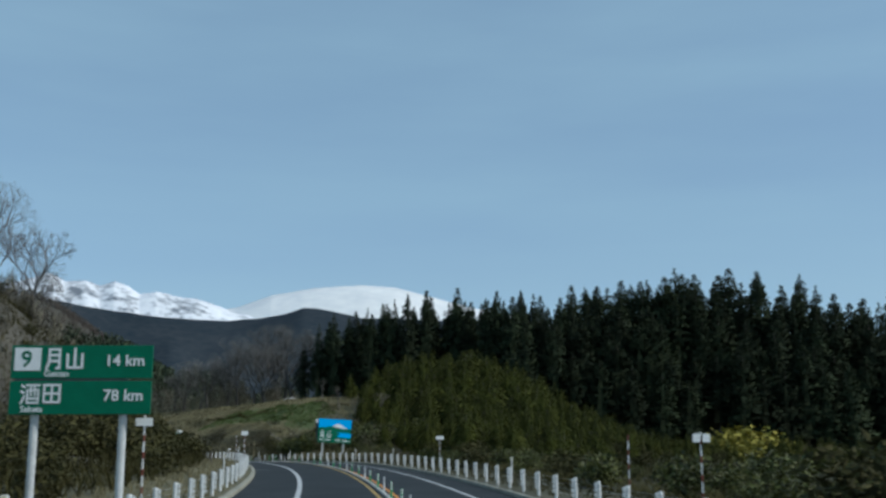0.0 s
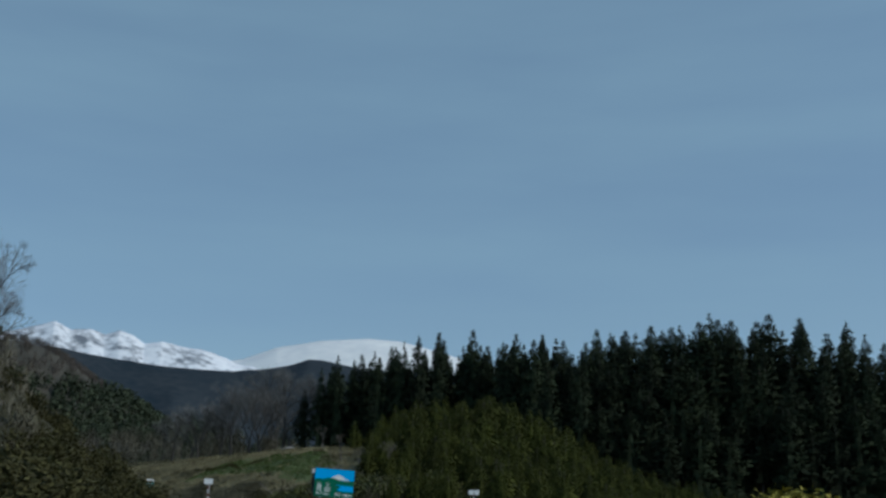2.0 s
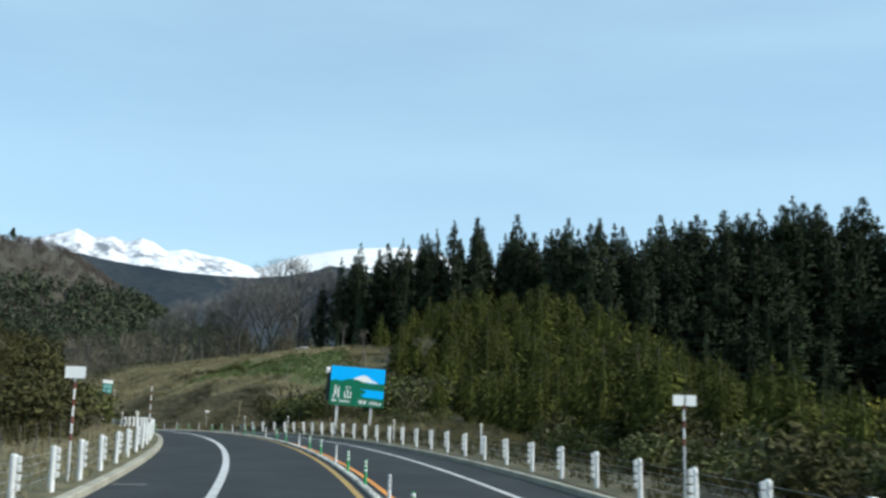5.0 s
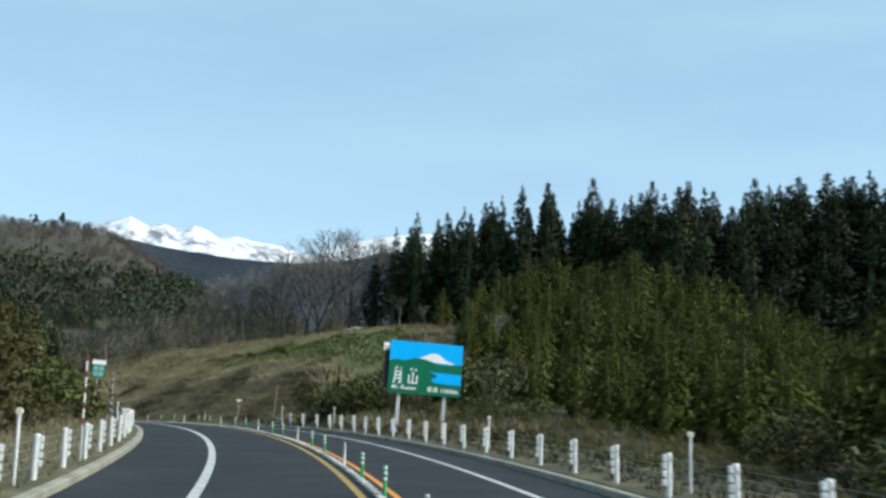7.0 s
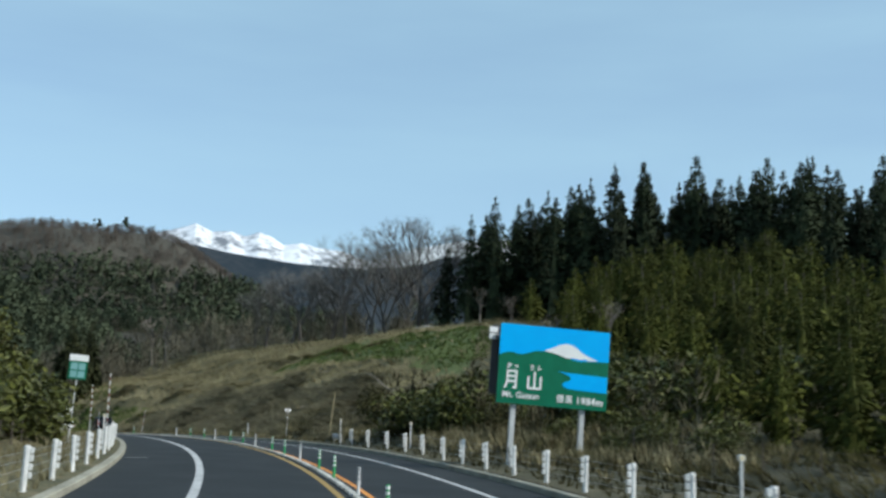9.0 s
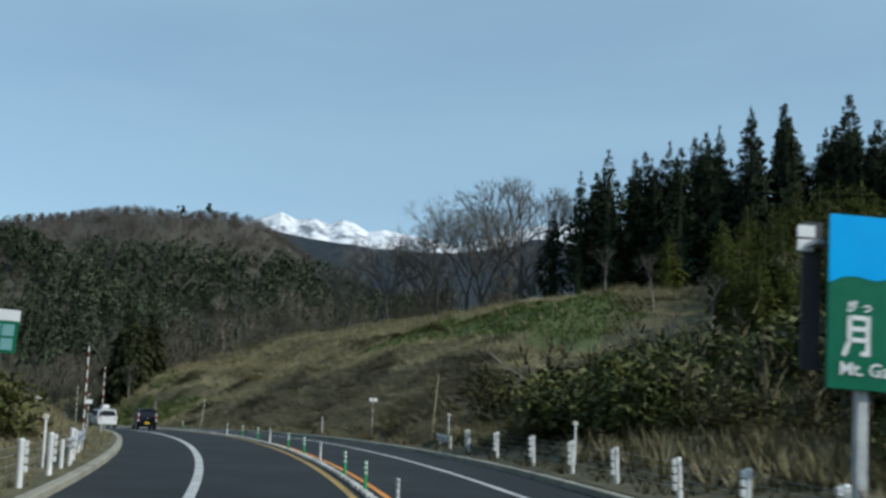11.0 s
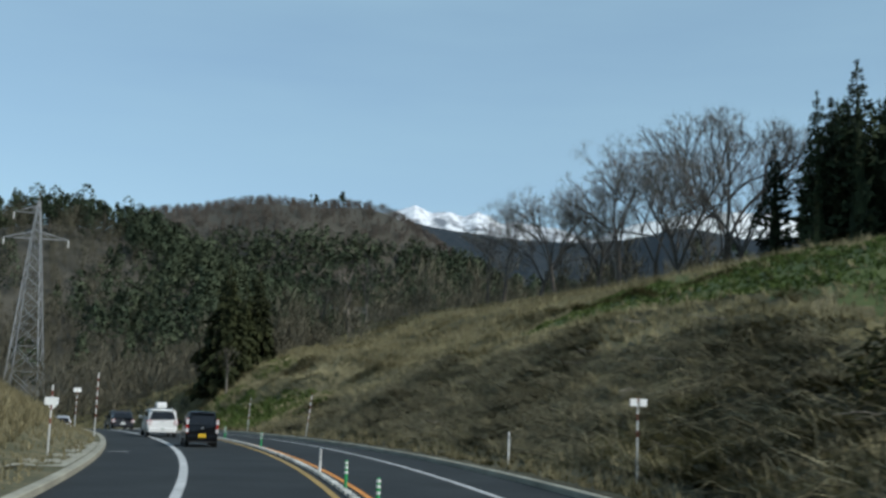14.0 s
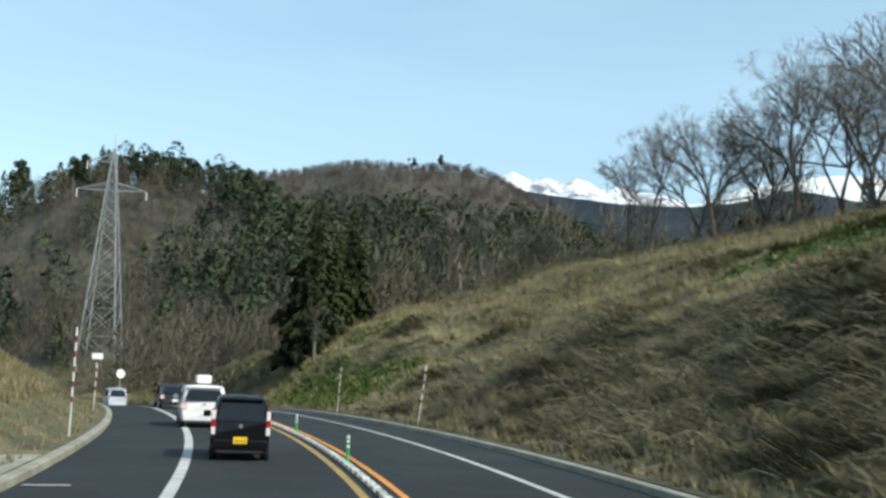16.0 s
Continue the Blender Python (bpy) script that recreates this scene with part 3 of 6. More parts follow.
def grow(rng, p, d, length, r, level, out, fine):
    """A limb that forks again and again into ever finer, arching branches."""
    n = 3 if level > 1 else 2
    limb = out
    out = out if level > 1 else fine
    pts, dd = [np.array(p, float)], np.array(d, float)
    for k in range(n):
        dd = dd + rng.normal(0, 0.085, 3) + np.array([0, 0, 0.05 if level > 2 else -0.015])
        dd /= np.linalg.norm(dd)
        pts.append(pts[-1] + dd * length / n)
    u = np.cross(dd, [0.31, 0.52, 0.79])
    u /= np.linalg.norm(u)
    w = np.cross(dd, u)
    for k in range(n):
        a, b, ra, rb = pts[k], pts[k + 1], r * (1 - 0.30 * k / n), r * (1 - 0.30 * (k + 1) / n)
        if level > 1:
            qa = [a + (u * math.cos(q) + w * math.sin(q)) * ra for q in (0, 2.094, 4.189)]
            qb = [b + (u * math.cos(q) + w * math.sin(q)) * rb for q in (0, 2.094, 4.189)]
            for q in range(3):
                e = (q + 1) % 3
                out += [(qa[q], qa[e], qb[e]), (qa[q], qb[e], qb[q])]
        else:
            out += [(a - u * ra, a + u * ra, b + u * rb), (a - u * ra, b + u * rb, b - u * rb)]
    def side(angle):
        t = np.cross(dd, rng.normal(0, 1, 3))
        t /= np.linalg.norm(t) + 1e-6
        v = dd * math.cos(angle) + t * math.sin(angle)
        return v / np.linalg.norm(v)
    if level == 0:
        for k in range(5):
            f = 0.15 + 0.85 * rng.random()
            o = pts[0] + (pts[-1] - pts[0]) * f
            e = side(0.25 + 0.8 * rng.random())
            t = np.cross(e, rng.normal(0, 1, 3))
            t *= 0.0062 / (np.linalg.norm(t) + 1e-6)
            out.append((o - t, o + t, o + e * length * (0.7 + 0.9 * rng.random())))
        return
    for k in range(2 if rng.random() < 0.62 else 3):
        m = 0.66 + 0.15 * rng.random()
        grow(rng, pts[-1], side(0.24 + 0.42 * rng.random()), length * m, max(r * (0.60 + 0.14 * rng.random()), 0.010), level - 1, limb, fine)
    if level > 1 and rng.random() < 0.65:
        o = pts[1] + (pts[2] - pts[1]) * rng.random()
        grow(rng, o, side(0.5 + 0.4 * rng.random()), length * 0.60, max(r * 0.36, 0.010), level - 2, limb, fine)


def make_bare(name, seed, height, label, group, limbs=4, lean=0.42, trunk_part=0.24, level=6, bark=M_BARK, twig=M_PALE_TWIG):
    """A leafless vase-shaped tree: a short trunk parting into steep limbs."""
    rng = np.random.default_rng(seed)
    th = thing(name, pose(0, 0, -200), label, "tree", group)
    out, fine = [], []
    tip = np.array([rng.normal(0, 0.02), rng.normal(0, 0.02), trunk_part]) * height
    part("trunk", bent_rod([(0, 0, -0.5), tuple(tip * 0.5 + rng.normal(0, 0.004, 3) * height), tuple(tip)], height * 0.021, height * 0.015, 8), bark, th)
    b0 = rng.random() * 6.283
    for k in range(limbs):
        b = b0 + 2 * math.pi * k / limbs + rng.normal(0, 0.3)
        sp = lean * (0.45 + 0.75 * rng.random()) if limbs > 1 else 0.05
        d = np.array([math.cos(b) * sp, math.sin(b) * sp, 1.0])
        grow(rng, tip * (1 - 0.12 * rng.random()), d / np.linalg.norm(d), height * (0.19 + 0.05 * rng.random()), height * (0.0082 + 0.003 * rng.random()), level, out, fine)
    link("branching", tris_mesh("branching", out, M_GREY_TWIG), th)
    link("twig_spray", tris_mesh("twig_spray", fine, twig), th, "fine pale twigs")
    return th


def plant(proto, x, y, scale=1.0, turn=0.0, sink=0.0, z=None, tall=1.0):
    if z is None:
        z = float(ground_z(x, y)[0])
    ob = copy_thing(proto, pose(x, y, z - sink, 0, 0, turn))
    ob.scale = (scale, scale, scale * tall)
    return ob


def remove_thing(ob):
    for o in (*ob.children_recursive, ob):
        bpy.data.objects.remove(o)


rng = np.random.default_rng(11)
CEDAR_LABEL = "tall dark green cedar with a narrow ragged crown"
cedars = [make_conifer("cedar", 20 + k, 24.0, 2.75 + 0.3 * (k % 3), 0, 0, 0.10 + 0.05 * (k % 2), M_CEDAR, CEDAR_LABEL, "tree", "cedars of the hillside wood", tufted=True) for k in range(5)]
# a wood on the crest and down its front slope
n_c = 0
for row in range(9):
    for x in np.arange(-29, 132, 5.4):
        px, py = x + rng.normal(0, 1.2) + 2.7 * (row % 2), 254 + 5.6 * row + rng.normal(0, 1.3)
        edge = 254 + 24 * float(smooth_step(28, 2, px)) + 8 * float(smooth_step(-8, -26, px))
        if py < edge or px < -28 or n_c >= 262:
            continue
        if (row > 6 and px > 60) or (row == 6 and px > 80):
            continue
        n_c += 1
        tall = 0.96 - 0.06 * float(smooth_step(8, 30, px)) + 0.10 * math.exp(-((px + 1) / 5) ** 2) + 0.17 * float(smooth_step(60, 86, px))
        tall -= 0.10 * float(smooth_step(-12, -20, px))
        if row < 2 and px > 30:
            tall *= 0.8
        jitter = rng.normal(0, 0.055) + (0.12 if rng.random() < 0.07 else 0)
        wide = 1 + 0.42 * float(smooth_step(28, 52, px))
        plant(cedars[int(rng.integers(5))], float(px), float(py), float((0.95 + 0.12 * rng.random()) * wide), float(rng.random() * 360), 0.3, tall=float(tall + jitter) / wide)
plant(cedars[2], -32.6, 294.7, 0.62, 70, 0.2, tall=1.05)
for k in range(36):
    px, py = -27 + 1.25 * k + rng.normal(0, 0.8), 288 + 9 * rng.random() - 3 * float(smooth_step(0, 15, -27 + 1.25 * k))
    plant(cedars[int(rng.integers(5))], float(px), float(py), float(0.72 + 0.12 * rng.random()), float(rng.random() * 360), 0.3, tall=float(1.20 + 0.14 * rng.random() - 0.14 * float(smooth_step(-18, -27, px))))
for p in cedars:
    remove_thing(p)

young = [make_conifer("young_conifer", 60 + k, 7.5, 1.55, 20, 10, 0.02, M_YOUNG, "slender young yellow-green conifer on the planted slope", "tree", "young conifers of the plantation", ragged=0.45, taper=0.75, droop=-0.85, fine=0.6) for k in range(4)]


def in_wedge(x, y):
    """The open strip of low growth in front of the yellow bushes."""
    return y > 55 and 0.368 * (y - 48.7) - 3.6 - 2.5 < x < 0.277 * y + 3.5


spots = []
for y in np.arange(98, 274, 3.9):
    for x in np.arange(-24, 66, 3.9):
        px, py = x + rng.normal(0, 0.9), y + rng.normal(0, 0.9)
        s, d = line_of(px, py)
        edge = 251 + 20 * float(smooth_step(28, 2, px))
        if d[0] < 14 or (s[0] > 124 and s[0] < 172 and d[0] < 17.5) or (py < 200 and px < -8) or (py < 238 and px < -13) or py < 98 + 1.0 * max(px - 18, 0) or in_wedge(px, py) or py > edge or px < -20 + 0.45 * (py - 236) * (py > 236):
            continue
        k = 0.85 + 0.55 * rng.random()
        k *= 0.55 + 0.45 * float(smooth_step(-20, 2, px))
        k *= 0.55 + 0.45 * float(smooth_step(150, 212, py))
        k *= 1 - 0.42 * float(smooth_step(10, 38, px))
        spots.append((float(d[0]), px, py, k, int(rng.integers(4)), rng.random() * 6.283))
# the rows by the road stand singly, those behind them are one mass
spots.sort()
rest, rest_out = [], []
for k, (d, px, py, sc, i, turn) in enumerate(spots):
    if k < 295:
        plant(young[i], float(px), float(py), float(sc), math.degrees(turn), 0.2)
        continue
    me = next(c for c in young[i].children if c.name.startswith("crown")).data
    co = np.empty(len(me.vertices) * 3, dtype=np.float32)
    me.vertices.foreach_get("co", co)
    co = co.reshape(-1, 3, 3)[rng.random(len(co) // 9) < 0.7] * sc
    ca, sa = math.cos(turn), math.sin(turn)
    mid = co.mean(axis=1) / (1.55 * sc)
    rest_out.append(np.stack([mid[:, 0] * ca - mid[:, 1] * sa, mid[:, 0] * sa + mid[:, 1] * ca, np.full(len(mid), 0.4)], 1) + rng.normal(0, 0.25, mid.shape))
    rest.append(np.stack([co[..., 0] * ca - co[..., 1] * sa + px, co[..., 0] * sa + co[..., 1] * ca + py, co[..., 2] + float(ground_z(px, py)[0]) - 0.2], -1))
for p in young:
    remove_thing(p)
tagged(new("young_plantation", tris_mesh("young_plantation", np.concatenate(rest), M_YOUNG, np.concatenate(rest_out))), "dense young yellow-green conifers covering the upper slope", "plantation", kind="stuff")

bare = [make_bare("bare_tree", 100 + k, 15.0, "leafless broad-crowned tree on the grassy crest", "bare trees on the crest", limbs=(4, 3, 5, 3, 4)[k], lean=(0.62, 0.46, 0.56, 0.66, 0.42)[k], trunk_part=(0.20, 0.30, 0.16, 0.24, 0.33)[k]) for k in range(5)]
for k, (x, y, sc) in enumerate(((-35.8, 298, 1.60), (-38.5, 304, 1.60), (-42.5, 297, 1.38), (-46.5, 303, 1.30), (-50.0, 298, 1.14), (-53.5, 303, 1.12), (-57.5, 298, 1.02), (-60.5, 303, 1.0), (-64.0, 299, 0.86), (-67, 303, 0.62), (-41, 311, 1.25), (-55, 311, 0.95))):
    plant(bare[k % 5], x, y, sc, 47 * k, 0.2)
for k, (x, y, sc) in enumerate(((-53, 152, 0.95), (-56, 159, 0.9), (-59, 148, 1.0), (-63, 157, 0.9), (-67, 166, 0.8), (-55, 144, 0.8))):
    plant(bare[(k + 1) % 5], x, y, sc, 61 * k, 0.2)
for p in bare:
    remove_thing(p)
slim = [make_bare("sapling", 140 + k, 9.0, "slender pale leafless sapling among the brush", "slender saplings", limbs=3, lean=0.34, trunk_part=0.34, level=3, bark=M_PALE_BARK, twig=M_TWIG) for k in range(3)]
for k, (x, y, sc) in enumerate(((-22.5, 240, 0.55), (-18, 228, 0.60), (-14, 214, 0.62), (-9, 206, 0.70), (-17, 206, 0.45), (-86.5, 273.5, 0.62), (-93, 284, 0.70), (-83, 303, 1.05), (-86, 305, 1.15), (-90.5, 306, 0.95), (-97, 300, 0.8))):
    plant(slim[k % 3], x, y, sc, 77 * k, 0.2)
for p in slim:
    remove_thing(p)


# ---- road furniture ----
def road_pose(s, d, up=0.0, turn=0.0, lean=0.0):
    """A pose on the road's line: x to the right, y along the road."""
    x, y = at(s, d)
    return pose(float(x), float(y), float(road_z(s)) + up, 0, lean, math.degrees(float(np.interp(s, S_ALL, _h))) + turn)


def side_up(s, d):
    return float(bank_up(s, d))


def make_guard_post():
    """White snow-country cable post with a notched bracket for the cables."""
    th = thing("guard_post", pose(0, 0, -300), "white-painted steel cable guard post with notched bracket", "guard post", "cable guard posts along the road")
    part("post", tubed((0, 0, -0.4), (0, 0, 0.98), 0.070, 0.066, 10), M_WHITE, th)
    part("cap", tubed((0, 0, 0.98), (0, 0, 1.02), 0.075, 0.05, 10), M_WHITE, th)
    for z in (0.40, 0.58, 0.76, 0.92):
        part("bracket", boxed(-0.145, -0.05, -0.045, 0.045, z - 0.075, z + 0.06, 0.012), M_WHITE, th)
    part("reflector", boxed(-0.03, 0.03, -0.080, -0.064, 0.84, 0.89), M_STEEL, th, "small grey reflector")
    return th


gp = make_guard_post()
tilt = random.Random(4)
post_right = [s for s in np.arange(37.1 - 14 * 3.61, 158, 3.61)] + [161.0, 165.4, 169.9, 174.4, 178.4]
post_left = [s for s in np.arange(-6, 168, 3.9)]
d_right = lambda s: 7.95 + 0.85 * float(smooth_step(150, 172, s))
for s in post_right:
    copy_thing(gp, road_pose(s, d_right(s), 0.12, tilt.uniform(-4, 4), tilt.uniform(-1.5, 1.5)))
for s in post_left:
    copy_thing(gp, road_pose(s, D_KERB_L - 0.62, 0.12, 180 + tilt.uniform(-4, 4), tilt.uniform(-1.5, 1.5)))
remove_thing(gp)


def cables(side, s0, s1, d_of, off):
    th = thing("guard_cable", pose(0, 0, 0), "four thin steel cables strung between the guard posts", "cable")
    for z in (0.40, 0.58, 0.76, 0.92):
        pts = []
        for s in np.arange(s0, s1 + 0.1, 4.0):
            x, y = at(s, d_of(s) + off)
            pts.append((float(x), float(y), float(road_z(s)) + 0.12 + z))
        part("cable", bent_rod(pts, 0.0045, 0.0045, 4), M_STEEL, th)


cables("right", -14, 180, d_right, -0.13)
cables("left", -8, 166, lambda s: D_KERB_L - 0.62, 0.13)


def beam_profile(bm, pts):
    """A corrugated guard-rail beam along points (x, y, z, nx, ny)."""
    prof = ((0.0, -0.16), (0.07, -0.11), (0.07, -0.06), (0.0, -0.015), (0.0, 0.015), (0.07, 0.06), (0.07, 0.11), (0.0, 0.16))
    rings = []
    for x, y, z, nx, ny in pts:
        rings.append([bm.verts.new((x + nx * o, y + ny * o, z + h)) for o, h in prof] + [bm.verts.new((x + nx * (o - 0.012), y + ny * (o - 0.012), z + h)) for o, h in prof[::-1]])
    n = len(prof) * 2
    for a, b in zip(rings[:-1], rings[1:]):
        for k in range(n):
            bm.faces.new((a[k], a[(k + 1) % n], b[(k + 1) % n], b[k]))
    bm.faces.new(rings[0])
    bm.faces.new(rings[-1][::-1])
    return bm


def guard_rail(name, s0, s1, d0, d1, up, sgn, label, steps=8):
    th = thing(name, pose(0, 0, 0), label, "guard rail")
    pts = []
    for k in range(steps + 1):
        f = k / steps
        s, d = s0 + (s1 - s0) * f, d0 + (d1 - d0) * f ** 1.6
        x, y = at(s, d)
        a = float(np.interp(s, S_ALL, _h))
        pts.append((float(x), float(y), float(road_z(s)) + up, sgn * math.cos(a), sgn * math.sin(a)))
    part("beam", beam_profile(bmesh.new(), pts), M_STEEL, th)
    for k in range(0, steps + 1, 3):
        x, y, z, nx, ny = pts[k]
        part("post", tubed((x - nx * 0.1, y - ny * 0.1, z - 1.1), (x - nx * 0.1, y - ny * 0.1, z + 0.14), 0.06, 0.06, 10), M_WHITE, th)
    part("end_wing", boxed(-0.05, 0.05, -0.2, 0.2, -0.17, 0.17, 0.04), M_STEEL, th).matrix_local = pose(pts[-1][0], pts[-1][1], pts[-1][2], 0, 0, math.degrees(float(np.interp(s1, S_ALL, _h))))
    return th


guard_rail("guard_rail", 164, 173.5, D_KERB_L - 0.55, D_KERB_L - 1.0, 0.75, 1, "short galvanised guard rail ending beside the kerb")
guard_rail("guard_rail", 181.5, 191, 8.75, 11.2, 0.62, -1, "short dark steel guard rail turning away into the bank")


# snow poles, plates, delineators
def banded_pole(s, d, h, label, lean=0.0, plain=1.0, r=0.027):
    th = thing("snow_pole", road_pose(s, d, side_up(s, d), 0, lean), label, "snow pole", "red and white snow poles")
    part("base", tubed((0, 0, -0.5), (0, 0, plain), r * 1.2, r * 1.1, 8), M_GREY_POST, th)
    z, k = plain, 0
    while z < h - 0.05:
        step = (0.17, 0.26)[k % 2]
        part("band", tubed((0, 0, z), (0, 0, min(z + step, h)), r, r, 8), (M_RED, M_WHITE)[k % 2], th)
        z += step
        k += 1
    return th


def plate_on(th, z, w, h, pairs, material=M_SIGN_WHITE):
    for k in range(pairs):
        c = (k - (pairs - 1) / 2) * (w + 0.06)
        pl = part("plate", boxed(c - w / 2, c + w / 2, -0.075, -0.05, z - h / 2, z + h / 2, 0.008), material, th, "small white plate")
        part("clamp", boxed(c - 0.03, c + 0.03, -0.055, -0.02, z - 0.04, z + 0.04), M_STEEL, pl)
    return th


SNOW = "red and white banded snow pole on a grey base"
plate_on(banded_pole(27.0, 8.15, 2.5, "red and white banded pole with two white plates", plain=0.9, r=0.02), 2.35, 0.18, 0.20, 2)
banded_pole(34.0, 8.15, 2.5, SNOW, r=0.02)
plate_on(banded_pole(87.5, 9.0, 2.5, "red and white banded pole with two white plates", plain=1.3), 2.38, 0.26, 0.26, 2)
plate_on(banded_pole(199.2, 9.5, 2.25, "red and white banded pole with two white plates", plain=1.2, r=0.022), 2.10, 0.20, 0.20, 2)
plate_on(banded_pole(30.0, -5.38, 2.95, "red and white banded pole with a white plate", r=0.024), 2.78, 0.42, 0.20, 1)
plate_on(banded_pole(91.0, -5.7, 2.9, "red and white banded pole with a white plate"), 2.7, 0.5, 0.3, 1)
banded_pole(118.0, -5.5, 2.9, SNOW)
banded_pole(172.3, -5.8, 3.5, SNOW)
banded_pole(194.2, -5.85, 3.45, SNOW)
banded_pole(229.2, -5.4, 3.15, SNOW)
plate_on(banded_pole(251.8, -5.70, 2.75, "red and white banded pole with a white plate"), 2.6, 0.5, 0.28, 1)
banded_pole(245.0, 8.3, 2.9, "leaning red and white snow pole beside the far kerb", lean=6)
banded_pole(262.0, 8.2, 2.7, "leaning red and white snow pole beside the far kerb", lean=3)
plate_on(banded_pole(208.5, -6.2, 2.2, "short banded pole with a white plate"), 1.7, 0.42, 0.24, 1)


ROUND = (333.3, 8.50, 4.0)


def round_sign(s, d, h):
    th = thing("round_marker", road_pose(s, d, side_up(s, d)), "round white marker disc on a grey post", "road sign")
    part("post", tubed((0, 0, -0.4), (0, 0, h), 0.04, 0.04, 8), M_GREY_POST, th)
    part("disc", tubed((0, -0.06, h - 0.1), (0, -0.035, h - 0.1), 0.52, 0.50, 24), M_SIGN_WHITE, th)


round_sign(*ROUND)


M_LENS = mat("pale_reflector", (0.55, 0.48, 0.30), (0.70, 0.62, 0.42), 4, 0.3)


def reflector_post(s, d, h, label="thin white post with a round reflector"):
    th = thing("reflector_post", road_pose(s, d, side_up(s, d)), label, "delineator post", "roadside reflector posts")
    part("post", tubed((0, 0, -0.4), (0, 0, h), 0.035, 0.035, 8), M_WHITE, th)
    hd_ = part("head", tubed((0, -0.05, h + 0.05), (0, 0.03, h + 0.05), 0.075, 0.075, 12), M_WHITE, th)
    part("lens", tubed((0, -0.056, h + 0.05), (0, -0.049, h + 0.05), 0.055, 0.055, 12), M_LENS, hd_, "pale yellow reflector lens")


for s, d, h in ((60.5, 9.0, 1.25), (110.6, 8.95, 1.3), (131.0, 9.0, 1.25), (167.5, 9.4, 1.3), (184.5, 9.6, 1.3), (60.0, -5.9, 1.4), (110.1, -5.7, 1.45), (163.5, -5.9, 1.3), (20.0, -5.9, 1.3)):
    reflector_post(s, d, h)
for s, d, h in ((209.0, 8.85, 1.2),):
    th = thing("white_post", road_pose(s, d, side_up(s, d)), "plain thin white marker post beside the kerb", "marker post")
    part("post", tubed((0, 0, -0.4), (0, 0, h), 0.04, 0.036, 8), M_WHITE, th)
    part("band", tubed((0, 0, h - 0.22), (0, 0, h - 0.12), 0.042, 0.042, 8), M_STEEL, th)
M_BAMBOO = mat("dry_bamboo", (0.30, 0.24, 0.12), (0.48, 0.40, 0.22), 3, 0.6)
th = thing("bamboo_stake", road_pose(187.5, 9.6, side_up(187.5, 9.6), 0, 5), "tall leaning bamboo stake beside the guard rail", "stake")
for k in range(6):
    part("segment", tubed((0, 0, -0.3 + 0.6 * k), (0.012 * (k % 2), 0, 0.3 + 0.6 * k), 0.045 - 0.003 * k, 0.043 - 0.003 * k, 7), M_BAMBOO, th)


def delineator(s, d, green):
    th = thing("lane_delineator", road_pose(s, d, 0.04), "green flexible lane post with white bands" if green else "white flexible lane post with grey bands", "lane post", "flexible posts between the lanes")
    body, band = (M_GREEN_PLASTIC, M_WHITE) if green else (M_WHITE, M_STEEL)
    part("foot", tubed((0, 0, 0), (0, 0, 0.05), 0.11, 0.08, 12), body, th)
    part("post", tubed((0, 0, 0.05), (0, 0, 0.74), 0.042, 0.036, 10), body, th)
    for z in (0.46, 0.58, 0.68):
        part("band", tubed((0, 0, z - 0.03), (0, 0, z + 0.03), 0.044, 0.042, 10), band, th)


for k, s in enumerate(list(np.arange(30, 208, 5.6)) + [222.7, 236.5]):
    delineator(float(s) + (0.6 * math.sin(k * 2.3) if s < 208 else 0), D_MID + 0.05, k % 3 != 1)

# short cross ticks on the paved shoulder
for s in (154.5, 216.8, 92.0):
    x0, y0 = at(s, -4.75)
    bm = boxed(0.0, 0.85, -0.075, 0.075, 0.0, 0.004)
    ob = part("shoulder_tick", bm, M_WHITE_LINE)
    ob.matrix_world = road_pose(s, -4.72, 0.004)
    ob.rotation_euler.y = -0.013
    tagged(ob, "short white cross mark on the paved shoulder", "road marking", kind="structure")


# ---- signs ----
def strokes(name, segs, w, material, parent, y=-0.045, label=""):
    """Characters drawn as strokes: each seg is a chain of (x, z)."""
    bm = bmesh.new()
    for chain in segs:
        for (x0, z0), (x1, z1) in zip(chain[:-1], chain[1:]):
            l = math.hypot(x1 - x0, z1 - z0)
            ux, uz = (x1 - x0) / l, (z1 - z0) / l
            a = (x0 - ux * w / 2, z0 - uz * w / 2)
            b = (x1 + ux * w / 2, z1 + uz * w / 2)
            nx, nz = -uz * w / 2, ux * w / 2
            vs = [bm.verts.new((px + sx_ * nx, y, pz + sx_ * nz)) for px, pz, sx_ in ((a[0], a[1], -1), (b[0], b[1], -1), (b[0], b[1], 1), (a[0], a[1], 1))]
            bk = [bm.verts.new((v.co.x, y + 0.004, v.co.z)) for v in vs]
            bm.faces.new(vs)
            for k in range(4):
                bm.faces.new((vs[k], bk[k], bk[(k + 1) % 4], vs[(k + 1) % 4]))
    return part(name, bm, material, parent, label)


def put(segs, x, z, sx_, sz_):
    return [[(x + a * sx_, z + b * sz_) for a, b in c] for c in segs]


